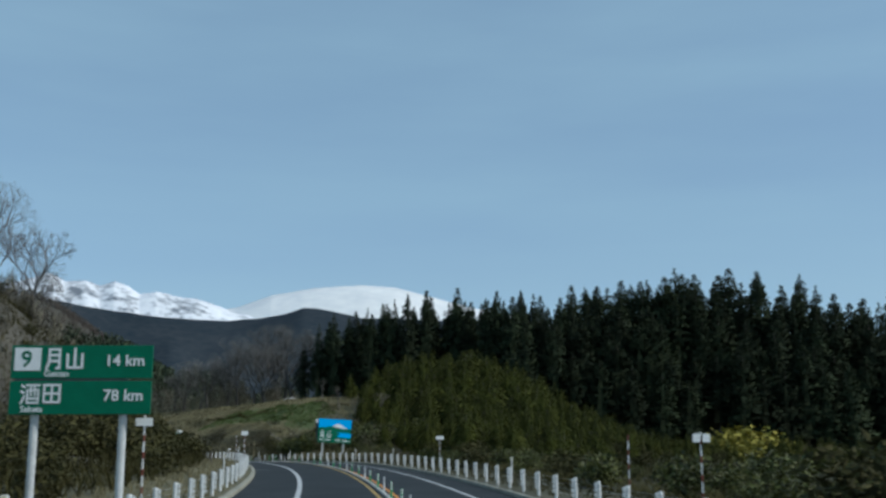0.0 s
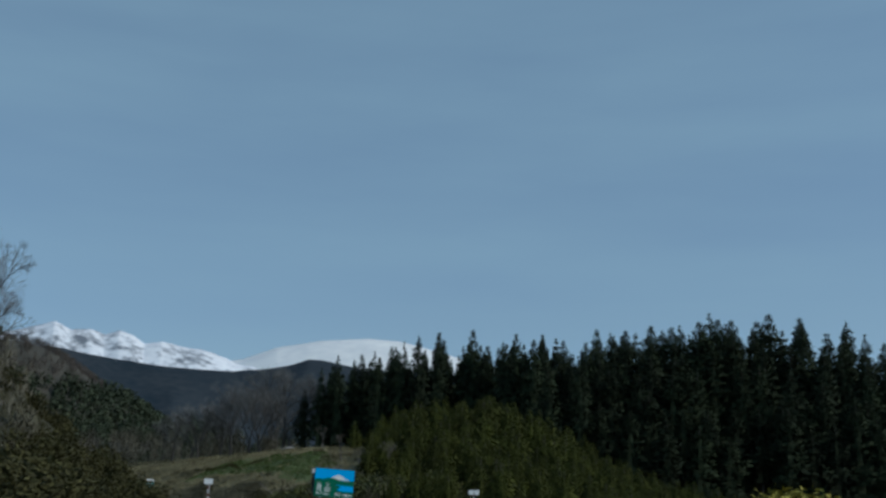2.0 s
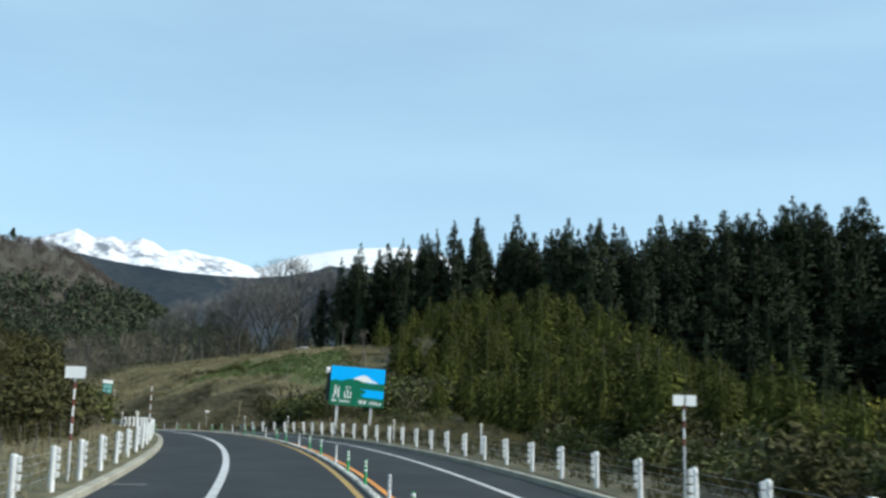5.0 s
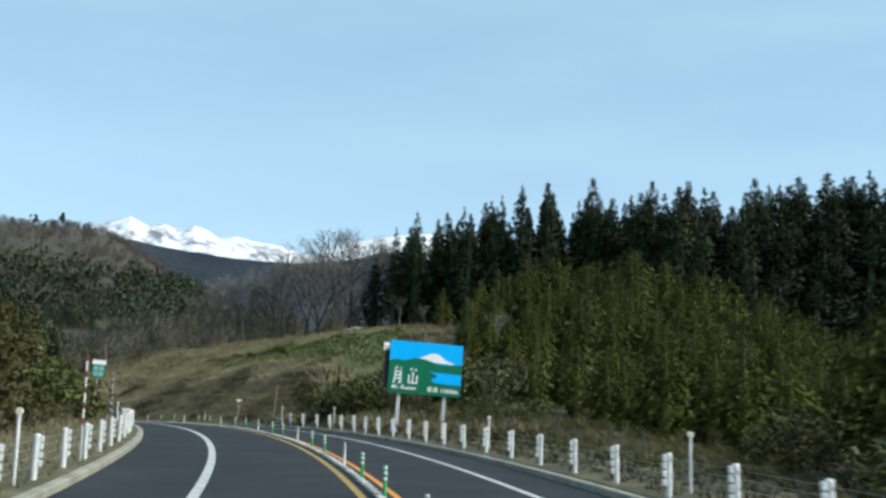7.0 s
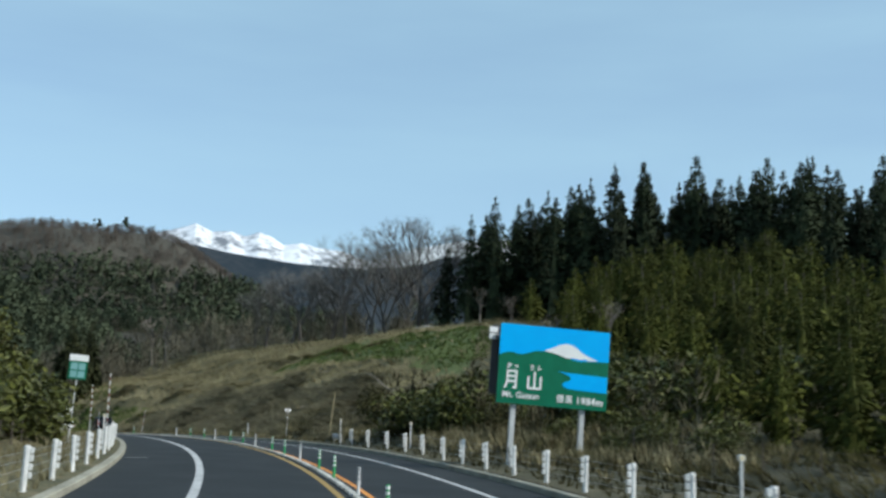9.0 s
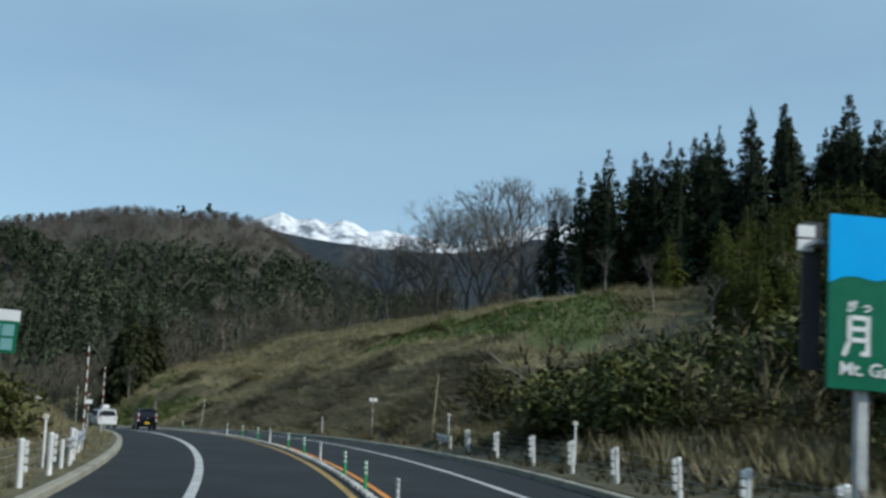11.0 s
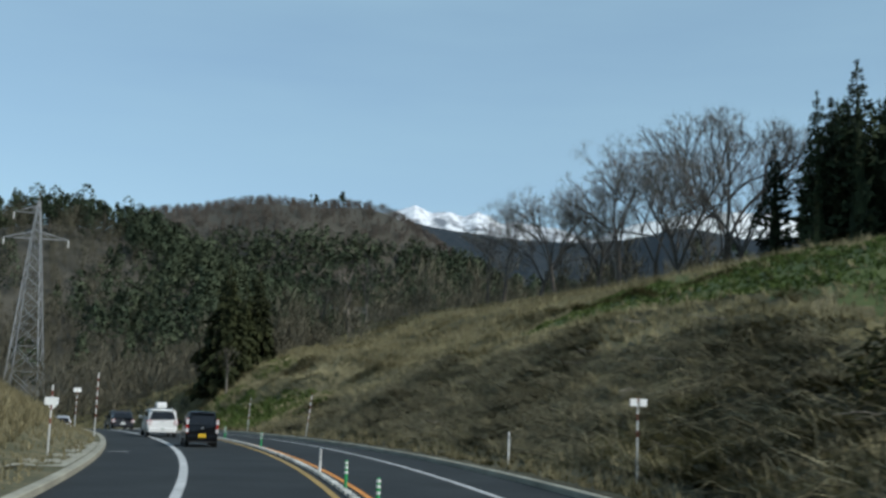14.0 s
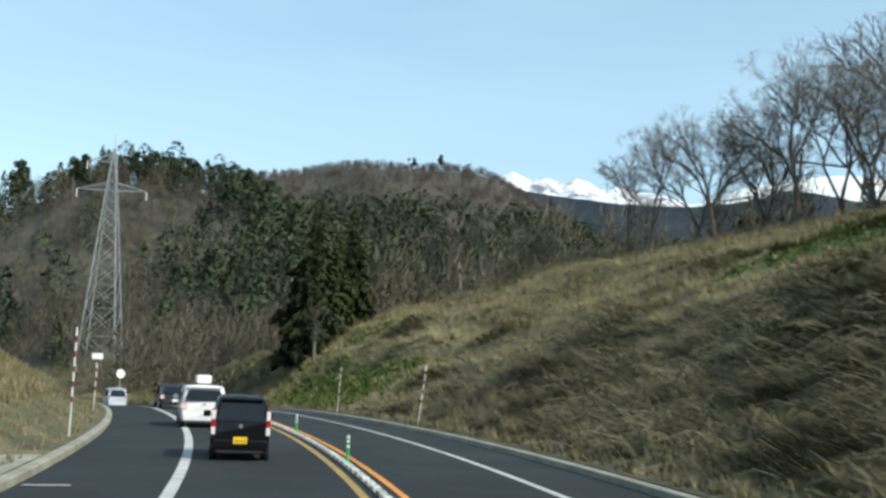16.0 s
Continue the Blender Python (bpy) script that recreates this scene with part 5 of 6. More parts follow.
    pl = part("plate", boxed(-0.165, 0.165, y0 - 0.085, y0 - 0.058, 0.42, 0.585, 0.004), plate_mat, th, "number plate")
    bm = bmesh.new()
    for a, b in ((-0.12, -0.05), (-0.02, 0.05), (0.07, 0.13)):
        box(bm, a, b, y0 - 0.088, y0 - 0.0845, 0.47, 0.50)
    part("bar", bm, M_SIGN_GREEN if plate_mat == M_SIGN_WHITE else M_TRIM, pl)
    part("emblem", tubed((0, y0 - 0.035, belt - 0.10), (0, y0 - 0.018, belt - 0.10), 0.045, 0.045, 12), M_RIM, th)
    if spoiler:
        part("spoiler", boxed(-hw * top_w * 0.88, hw * top_w * 0.88, yr0 - 0.16, yr0 + 0.10, H - 0.085, H - 0.03, 0.02), body_mat, th)
    return th


make_car("black_mini_van", road_pose(225.0, -0.80, 0.03), "small black tall wagon with a yellow number plate", M_CAR_BLACK, 3.40, 1.44, 1.54, 0.94, 0.22, 0.62, 0.60, M_PLATE_YELLOW, True, top_w=0.80)
suv = make_car("white_wagon", road_pose(242.0, -1.4, 0.03), "white estate car with a pale roof box", M_CAR_WHITE, 4.45, 1.74, 1.58, 1.00, 0.40, 0.95, 0.9, M_SIGN_WHITE, False)
rb = part("roof_box", boxed(-0.29, 0.29, -1.2, 0.3, 1.66, 2.0, 0.09), M_CAR_WHITE, suv, "white roof luggage box")
for y in (-0.9, 0.2):
    part("roof_bar", boxed(-0.66, 0.66, y - 0.03, y + 0.03, 1.57, 1.68, 0.01), M_TRIM, suv)
make_car("dark_saloon", road_pose(268.0, -0.85, 0.03), "dark grey saloon car", M_CAR_DARK, 4.5, 1.72, 1.45, 0.88, 1.2, 1.0, 1.1, M_SIGN_WHITE, False, spoiler=False)
make_car("pale_van", road_pose(296.0, -1.1, 0.03), "pale silver-white compact people carrier", M_CAR_SILVER, 3.5, 1.52, 1.68, 1.0, 0.25, 0.75, 0.8, M_SIGN_WHITE, True)


# ---- lattice pylon ----
def pylon(x, y, base, h):
    th = thing("power_pylon", pose(x, y, base, 0, 0, 26), "grey steel lattice power pylon in the valley", "pylon")
    za = 37.5 - base
    half = lambda z: 3.1 + (0.80 - 3.1) * z / za if z < za else 0.80 + (0.16 - 0.80) * (z - za) / (h - za)
    corner = ((-1, -1), (1, -1), (1, 1), (-1, 1))
    levels = [0.0]
    while levels[-1] < h * 0.99:
        levels.append(min(levels[-1] + max(1.66 * half(levels[-1]), 1.5), h))
    for cx, cy in corner:
        bm = bent_rod([(cx * half(z), cy * half(z), z) for z in (0.0, za * 0.5, za, h)], 0.12, 0.08)
        part("leg", bm, M_PYLON, th)
    for k in range(4):
        (ax, ay), (bx, by) = corner[k], corner[(k + 1) % 4]
        bm = bmesh.new()
        for a, b in zip(levels[:-1], levels[1:]):
            p, q = half(a), half(b)
            tube(bm, (ax * p, ay * p, a), (bx * q, by * q, b), 0.055, 0.055, 4, False)
            tube(bm, (bx * p, by * p, a), (ax * q, ay * q, b), 0.055, 0.055, 4, False)
            if k % 2 == 0 or b > h * 0.7:
                tube(bm, (ax * q, ay * q, b), (bx * q, by * q, b), 0.035, 0.035, 4, False)
        part("lattice_face", bm, M_PYLON, th)
    for z, reach, sides in ((za, 5.6, (-1, 1)), (42.2 - base, 4.2, (-1,))):
        for sg in sides:
            bm = bmesh.new()
            w = half(z)
            tip = (sg * reach, 0, z + 0.1)
            for cy in (-1, 1):
                tube(bm, (sg * w, cy * w, z), tip, 0.09, 0.06, 4, False)
                tube(bm, (sg * w, cy * w, z + 1.25), tip, 0.08, 0.06, 4, False)
                tube(bm, (sg * w * 3.2, cy * w * 0.6, z + 0.05), (sg * w, cy * w, z + 1.25), 0.05, 0.05, 4, False)
            arm = part("cross_arm", bm, M_PYLON, th)
            part("insulator", tubed((sg * reach, 0, z), (sg * reach, 0, z - 1.3), 0.10, 0.10, 6), M_WHITE, arm, "hanging insulator string")
    part("mast", tubed((0, 0, h), (0, 0, h + 2.2), 0.06, 0.03, 5), M_PYLON, th)
    for cx, cy in corner:
        part("footing", boxed(cx * 3.1 - 0.4, cx * 3.1 + 0.4, cy * 3.1 - 0.4, cy * 3.1 + 0.4, -1.5, 0.3, 0.05), M_CONCRETE, th)


PX, PY = -160.8, 338.7
pylon(PX, PY, float(ground_z(PX, PY)[0]), 44.5 - float(ground_z(PX, PY)[0]))


# ---- bushes ----
def leaf_cloud(rng, n, rad, size, squash=0.8, flat=0.6, lobes=5):
    """Loose leaves gathered in lobes round a few centres."""
    c = rng.normal(0, 1, (lobes, 3))
    c /= np.linalg.norm(c, axis=1)[:, None]
    c = c * rad * 0.55 * rng.random((lobes, 1)) ** 0.4
    c[:, 2] = np.abs(c[:, 2]) * squash + rad * 0.35
    k = rng.integers(0, lobes, n)
    v = rng.normal(0, 1, (n, 3))
    v /= np.linalg.norm(v, axis=1)[:, None]
    p = c[k] + v * (rad * 0.55 * rng.random((n, 1)) ** 0.35)
    p[:, 2] = np.maximum(p[:, 2] * 1.0, 0.05)
    a = rng.normal(0, 1, (n, 3))
    a[:, 2] *= flat
    a /= np.linalg.norm(a, axis=1)[:, None]
    b = np.cross(a, rng.normal(0, 1, (n, 3)))
    b /= np.linalg.norm(b, axis=1)[:, None] + 1e-6
    s = size * (0.6 + 0.8 * rng.random((n, 1)))
    t1 = np.stack([p - a * s, p + b * s * 0.42, p + a * s], 1)
    t2 = np.stack([p - a * s, p + a * s, p - b * s * 0.42], 1)
    return np.concatenate([t1, t2])


def make_bush(name, seed, rad, leaf, n, material, label, group, twigs=40, twig_mat=M_BRUSH):
    r = np.random.default_rng(seed)
    th = thing(name, pose(0, 0, -400), label, "bush", group)
    link("foliage", tris_mesh("foliage", leaf_cloud(r, n, rad, leaf, lobes=9), material), th)
    out = [np.zeros((3, 3))]
    for k in range(twigs):
        a, e = r.random() * 6.283, 0.5 + r.random() * 0.9
        d = np.array([math.cos(a) * math.cos(e), math.sin(a) * math.cos(e), math.sin(e)])
        o = np.array([math.cos(a) * 0.2 * rad * r.random(), math.sin(a) * 0.2 * rad * r.random(), -0.2])
        branch_tris(r, o, d, rad * (0.45 + 0.3 * r.random()), 0.012, 1, out, 0.8, 0.0)
    link("stem_work", tris_mesh("stem_work", out, twig_mat), th)
    return th


M_BUSH_YELLOW = island(mat("yellow_green_leaves", (0.20, 0.18, 0.03), (0.38, 0.33, 0.07), 0.8, 0.8, spec=0.2), 0.6, 1.5)
M_BUSH_BROWN = island(mat("browned_leaves", (0.028, 0.028, 0.009), (0.074, 0.068, 0.024), 0.6, 0.85, spec=0.2), 0.5, 1.6)
YELLOW = ((60.5, 238, 3.6), (64.5, 239, 5.0), (69, 238, 4.4), (66, 235, 3.2), (73, 236, 3.2))
rng = np.random.default_rng(5)
B_G = "bushes beside the road"
bush_a = [make_bush("evergreen_bush", 200 + k, 1.6, 0.118, 1250, M_BUSH, "dense evergreen bush with pale glossy leaves on the bank", B_G, 5) for k in range(3)]
bush_b = [make_bush("brown_bush", 220 + k, 1.6, 0.12, 800, M_BUSH_BROWN, "half-bare brownish bush on the rough bank", B_G, 4) for k in range(3)]
bush_y = [make_bush("yellow_bush", 240, 1.7, 0.14, 700, M_BUSH_YELLOW, "bright yellow-green bush at the edge of the wood", B_G, 6)]


def scatter(protos, n, s_rng, d_rng, sc, keep=None, sink=0.15):
    done = 0
    tries = 0
    while done < n and tries < n * 20:
        tries += 1
        s, d = rng.uniform(*s_rng), rng.uniform(*d_rng)
        if keep and not keep(s, d):
            continue
        x, y = at(s, d)
        k = float(rng.uniform(*sc))
        if in_wedge(float(x), float(y)):
            k *= 0.75      # lower growth here
        plant(protos[int(rng.integers(len(protos)))], float(x), float(y), k, float(rng.random() * 360), sink * k)
        done += 1


# the evergreen mound behind the picture sign
scatter(bush_a, 80, (157, 182), (11.5, 30), (0.95, 1.7), lambda s, d: not (s < 168 and d < 16.0))
scatter(bush_a, 34, (146, 168), (12.5, 18), (0.35, 0.75), lambda s, d: not (158 < s < 167 and d < 14))
scatter(bush_b, 26, (160, 200), (11.5, 34), (0.7, 1.2))
# low growth along the right
def clear(s, d):
    # nothing round the sign
    return not (118 < s < 154 and d < 15.5)
scatter(bush_a, 44, (30, 124), (11.5, 17), (0.5, 1.0), clear)
scatter(bush_b, 150, (20, 130), (11.5, 50), (0.6, 1.5), clear)
scatter(bush_a, 40, (35, 118), (17, 46), (0.7, 1.3))
scatter(bush_y, 2, (60, 100), (18, 34), (0.3, 0.5))
# left side
scatter(bush_b, 30, (62, 146), (-20, -9.5), (1.0, 1.9))
scatter(bush_b, 60, (35, 190), (-30, -9.5), (0.9, 1.7))
scatter(bush_a, 16, (146, 182), (-14, -8.6), (1.0, 1.6))
scatter(bush_b, 12, (205, 262), (-20, -12), (0.6, 1.0))
for x, y, k in YELLOW:
    plant(bush_y[0], x, y, k, 30 * k, 0.2)
for p in bush_a + bush_b + bush_y:
    remove_thing(p)


# ---- grass, brushwood, far woods ----
def blades(x, y, z, h, w, lean, rng, per, flow=False):
    """Tufts of bent blades; arrays of places and heights."""
    n = len(x)
    o = np.repeat(np.stack([x, y, z], 1), per, axis=0)
    hh = np.repeat(h, per)[:, None] * (0.6 + 0.7 * rng.random((n * per, 1)))
    a = rng.random(n * per) * 6.283
    dirx = np.stack([np.cos(a), np.sin(a), np.zeros(n * per)], 1)
    o = o + dirx * (rng.random((n * per, 1)) * np.repeat(w, per)[:, None] * 3)
    b = rng.random(n * per) * 6.283
    if flow:
        # matted: neighbours lie the same way, mostly downhill
        b = 2.5 + 0.75 * np.sin(o[:, 0] * 0.55 + 0.8 * np.sin(o[:, 1] * 0.4)) + 0.6 * np.sin(o[:, 1] * 0.8 - o[:, 0] * 0.3) + rng.normal(0, 0.55, n * per)
    out = np.stack([np.cos(b), np.sin(b), np.zeros(n * per)], 1)
    tip = o + out * hh * lean * (0.3 + rng.random((n * per, 1))) + np.array([0, 0, 1.0]) * hh
    side = np.stack([-np.sin(b), np.cos(b), np.zeros(n * per)], 1) * np.repeat(w, per)[:, None]
    return np.stack([o - side, o + side, tip], 1)


def band(n, s_rng, d_rng, rng):
    s, d = rng.uniform(*s_rng, n), rng.uniform(*d_rng, n)
    x, y = at(s, d)
    return s, d, x, y, ground_z(x, y)


def stuff(name, tri, material, label, category):
    tri, out = tri if isinstance(tri, tuple) else (tri, None)
    return tagged(new(name, tris_mesh(name, tri, material, out)), label, category, kind="stuff")


# olive weeds, darkened in the colour itself for the cedars' shadow
M_SHADED_WEED = island(mat("shade_darkened_weeds", (0.027, 0.026, 0.009), (0.080, 0.070, 0.027), 0.4, 0.95, spec=0.1, fine=5), 0.5, 1.5)
rng = np.random.default_rng(8)
# verges
out = []
for sr, dr, n in (((0, 300), (8.25, 12.5), 9000), ((0, 290), (-9.5, -5.4), 8000)):
    s, d = rng.uniform(*sr, n), rng.uniform(*dr, n)
    x, y = at(s, d)
    z = road_z(s) + bank_up(s, d)
    out.append(blades(x, y, z, 0.10 + 0.28 * rng.random(n) ** 2, np.full(n, 0.018), 0.7, rng, 5))
stuff("verge_grass", out[1], M_STRAW, "dry straw-coloured grass along the kerb", "grass")
stuff("verge_grass", out[0], M_SHADED_WEED, "short brown grass and weeds along the kerb", "grass")
# straw bank on the left beyond the pole
s, d, x, y, z = band(9000, (198, 275), (-24, -7.5), rng)
stuff("bank_grass", blades(x, y, z, 0.25 + 0.4 * rng.random(9000), np.full(9000, 0.025), 0.6, rng, 6), M_STRAW, "tall straw-coloured grass on the bank", "grass")
# dry grass and brushwood on the cut slope
def green_zone(s, d):
    return (s > 206) & (s < 257) & (d > 28.5 + 1.2 * np.sin(s * 0.21)) & (d < 38.5 + 1.0 * np.sin(s * 0.4))


n = 36000
s, d, x, y, z = band(n, (186, 315), (9.5, 52), rng)
low_green = (s > 262) & (s < 294) & (d < 17) & (np.sin(s * 0.33 + 1.0) + np.sin(d * 0.5 + s * 0.1) + 2.2 * np.exp(-((s - 277) / 12) ** 2 - ((d - 12.5) / 4.5) ** 2) > 0.75)
k = (~(green_zone(s, d) | low_green) | (rng.random(n) < 0.18)) & ((s > 204) | (d > 24))
x, y, z = x[k], y[k], z[k]
n = len(x)
stuff("slope_grass", blades(x, y, z, 0.14 + 0.22 * rng.random(n), np.full(n, 0.032), 2.6, rng, 6, True), M_DRY, "dry matted grass on the slope", "grass")
n = 22000
s, d, x, y, z = band(n, (214, 285), (20, 47), rng)
k = green_zone(s, d)
x, y, z = x[k], y[k], z[k]
stuff("meadow_grass", blades(x, y, z, 0.14 + 0.16 * rng.random(len(x)), np.full(len(x), 0.05), 0.8, rng, 5), M_GREEN_GRASS, "fresh green grass on the upper slope", "grass")
n = 9000
s, d, x, y, z = band(n, (258, 300), (9.0, 21), rng)
k = np.sin(s * 0.33 + 1.0) + np.sin(d * 0.5 + s * 0.1) + 2.2 * np.exp(-((s - 277) / 12) ** 2 - ((d - 12.5) / 4.5) ** 2) > 0.75
x, y, z = x[k], y[k], z[k]
stuff("low_green_grass", blades(x, y, z, 0.2 + 0.2 * rng.random(len(x)), np.full(len(x), 0.045), 0.9, rng, 5), M_GREEN_GRASS, "patches of green growth on the lower slope", "grass")
n = 17000
s, d, x, y, z = band(n, (176, 256), (9.8, 30), rng)
k = (d < 22 + 1.8 * np.sin(s * 0.3)) & (s < 256 + 2 * np.sin(d * 0.9))
x, y, z = x[k], y[k], z[k]
n = len(x)
near = s[k] < 205 + 4 * np.sin(d[k] * 0.6)
for q, material in ((near, M_SHADED_WEED), (~near, M_BRUSH)):
    n = int(q.sum())
    stuff("brushwood", blades(x[q], y[q], z[q] + 0.05, 0.20 + 0.40 * rng.random(n) ** 2, np.full(n, 0.022), 3.2, rng, 9, True), material, "tangled grey-brown brushwood on the cut bank", "brushwood")


def canes(x, y, z, length, rise, width, rng):
    """Arching dead canes: narrow bent ribbons that spring up and lean over."""
    n = len(x)
    b = 2.9 + 0.8 * np.sin(x * 0.4 + y * 0.25) + rng.normal(0, 0.95, n)
    out = np.stack([np.cos(b), np.sin(b), np.zeros(n)], 1)
    q = rng.normal(0, 1, (n, 3))
    side = np.cross(out, q)
    side = side / (np.linalg.norm(side, axis=1)[:, None] + 1e-6) * width[:, None]
    o, up = np.stack([x, y, z], 1), np.array([0, 0, 1.0])
    pts = [o + out * (length * f)[:, None] + up * (rise * h)[:, None] + q * 0.05 * f for f, h in ((0.0, -0.1), (0.22, 0.72), (0.58, 1.0), (1.0, 0.62))]
    tris = []
    for k in range(3):
        a, c, wa, wc = pts[k], pts[k + 1], side * (1 - 0.25 * k), side * (0.75 - 0.25 * k)
        tris += [np.stack([a - wa, a + wa, c + wc], 1), np.stack([a - wa, c + wc, c - wc], 1)]
    return np.concatenate(tris)


n = 15000
s, d, x, y, z = band(n, (180, 258), (9.1, 24), rng)
k = (d < 21.5 + 2.2 * np.sin(s * 0.3)) & (np.sin(s * 0.9 + d * 0.5) + np.sin(d * 1.1 - s * 0.35) + rng.normal(0, 0.7, n) > -0.5)
x, y, z = x[k], y[k], z[k]
n = len(x)
stuff("dead_canes", canes(x, y, z, 0.7 + 1.5 * rng.random(n), 0.25 + 0.75 * rng.random(n), 0.010 + 0.012 * rng.random(n), rng), M_CANE, "tangle of pale dead canes arching over the cut bank", "brushwood")
# straw tufts along the foot of the bank
n = 1500
s, d = rng.uniform(186, 292, n), 8.25 + 2.2 * rng.random(n) ** 1.6
x, y = at(s, d)
stuff("kerb_straw", blades(x, y, road_z(s) + bank_up(s, d), 0.16 + 0.34 * rng.random(n) ** 2, np.full(n, 0.016), 0.9, rng, 9), M_STRAW, "straw-coloured tufts along the foot of the bank", "grass")
# tall pale grass under the crest and along it
n = 13000
s, d, x, y, z = band(n, (214, 300), (20, 48), rng)
k = ~green_zone(s, d) & ((d > 22) | (s > 258)) & (np.sin(s * 0.42 + d * 0.2) + rng.normal(0, 0.8, n) > -0.3)
x, y, z = x[k], y[k], z[k]
n = len(x)
stuff("tall_straw_grass", blades(x, y, z, (0.35 + 0.55 * rng.random(n)) * np.where((d[k] < 30) & (s[k] < 257), 0.7, 1.0), np.full(n, 0.017), 0.55, rng, 7), M_STRAW, "tall pale straw grass on the upper slope", "grass")
# slumped mats of straw low on the bank, and the dark furrow through the green strip
mats = []
for s0, d0 in ((301, 12.4), (297, 14.5), (292, 13.4), (288, 17), (284, 14.8), (281, 18.5), (276, 20.5), (271, 20.4), (268, 17), (266, 22), (263, 13), (295, 18)):
    n = 240
    s, d = s0 + rng.normal(0, 0.9, n), d0 + rng.normal(0, 1.7, n)
    x, y = at(s, d)
    mats.append(blades(x, y, ground_z(x, y) + 0.05, 0.2 + 0.26 * rng.random(n), np.full(n, 0.035), 1.9, rng, 7, True))
stuff("straw_mats", np.concatenate(mats), M_STRAW, "pale slumped mats of dead straw on the bank", "grass")
n = 700
s = rng.uniform(236, 262, n)
d = 34.2 + 0.6 * np.sin(s * 0.2) + rng.normal(0, 0.22, n)
x, y = at(s, d)
stuff("furrow_weeds", blades(x, y, ground_z(x, y), 0.25 + 0.25 * rng.random(n), np.full(n, 0.04), 0.5, rng, 6), M_SHADED_WEED, "dark weeds along a furrow in the green strip", "grass")
n = 15000
s, d, x, y, z = band(n, (10, 182), (11, 48), rng)
stuff("rough_grass", blades(x, y, z, 0.25 + 0.35 * rng.random(n), np.full(n, 0.03), 1.8, rng, 6, True), M_SHADED_WEED, "rough grass and weeds on the flat, coloured dark as in cedar shade", "grass")
n = 14000
s, d, x, y, z = band(n, (20, 200), (-45, -9), rng)
stuff("rough_grass", blades(x, y, z, 0.4 + 0.7 * rng.random(n), np.full(n, 0.03), 0.9, rng, 5), M_SHADED_WEED, "rough brown undergrowth on the left bank", "grass")


def bare_wood(x, y, z, h, rng, per=46, thick=1.0):
    """Leafless far trees: a stem and a fan of upward twigs each."""
    n = len(x)
    base = np.stack([x, y, z], 1)
    hh = np.repeat(h, per)
    f = 0.10 + 0.75 * rng.random(n * per)
    o = np.repeat(base, per, axis=0)
    o[:, 2] += hh * f * 0.75
    a = rng.random(n * per) * 6.283
    # crowns are rounded: twigs start off the stem and fan out and up
    r0 = hh * 0.20 * np.sqrt(np.clip(1 - (1.5 * f - 0.65) ** 2, 0, 1)) * rng.random(n * per)
    o[:, 0] += np.cos(a) * r0
    o[:, 1] += np.sin(a) * r0
    a = a + rng.normal(0, 0.7, n * per)
    r = hh * (0.04 + 0.11 * rng.random(n * per))
    tip = o + np.stack([np.cos(a) * r, np.sin(a) * r, hh * (0.02 + 0.15 * rng.random(n * per))], 1)
    side = np.stack([-np.sin(a), np.cos(a), np.zeros(n * per)], 1) * (hh * thick * (0.008 + 0.012 * rng.random(n * per)))[:, None]
    t = np.stack([o - side, o + side, tip], 1)
    sw = (h * 0.010)[:, None]
    ex, ey = np.array([1.0, 0, 0]), np.array([0, 1.0, 0])
    top = base + np.array([0, 0, 1.0]) * h[:, None] * 0.85
    tri = np.concatenate([t, np.stack([base - ex * sw, base + ex * sw, top], 1), np.stack([base - ey * sw, base + ey * sw, top], 1)])
    away = np.stack([np.cos(a), np.sin(a), 0.9 * f], 1) + rng.normal(0, 0.35, (n * per, 3))
    return tri, np.concatenate([away, np.tile([0.3, -0.9, 0.2], (2 * n, 1))])


def conifer_wood(x, y, z, h, r, rng, per=100, clump=0.17):
    """Far evergreens: small clumps of foliage filling pointed or rounded crowns."""
    n = len(x)
    f = rng.random(n * per) ** 0.8
    kind = np.repeat(np.arange(n) % 3 == 0, per)
    hh, rr = np.repeat(h, per), np.repeat(r, per)
    prof = np.where(kind, (1 - f) ** 0.75, np.sqrt(np.clip(1 - (1.7 * f - 0.7) ** 2, 0.02, 1)) * 1.1)
    a = rng.random(n * per) * 6.283
    q = rr * prof * (0.55 + 0.5 * rng.random(n * per))
    c = np.stack([np.repeat(x, per) + np.cos(a) * q, np.repeat(y, per) + np.sin(a) * q, np.repeat(z, per) + hh * (0.12 + 0.86 * f)], 1)
    size = (rr * clump * (0.6 + 0.7 * rng.random(n * per)))[:, None]
    u, v = rng.normal(0, 1, (n * per, 3)), rng.normal(0, 1, (n * per, 3))
    away = np.stack([np.cos(a), np.sin(a), 1.4 * f - 0.3], 1) + rng.normal(0, 0.22, (n * per, 3))
    return np.stack([c + u * size * 0.55, c + v * size * 0.55, c - (u + v) * size * 0.45], 1), away


def wood_places(n, xr, yr, rng, keep):
    x, y = rng.uniform(*xr, n), rng.uniform(*yr, n)
    s, d = line_of(x, y)
    k = keep(x, y, s, d)
    x, y = x[k], y[k]
    return x, y, ground_z(x, y)


patch = lambda x, y: np.sin(x * 0.035 + 1.0) * np.cos(y * 0.028 + 0.5) + 0.6 * np.sin(x * 0.013 + y * 0.021)
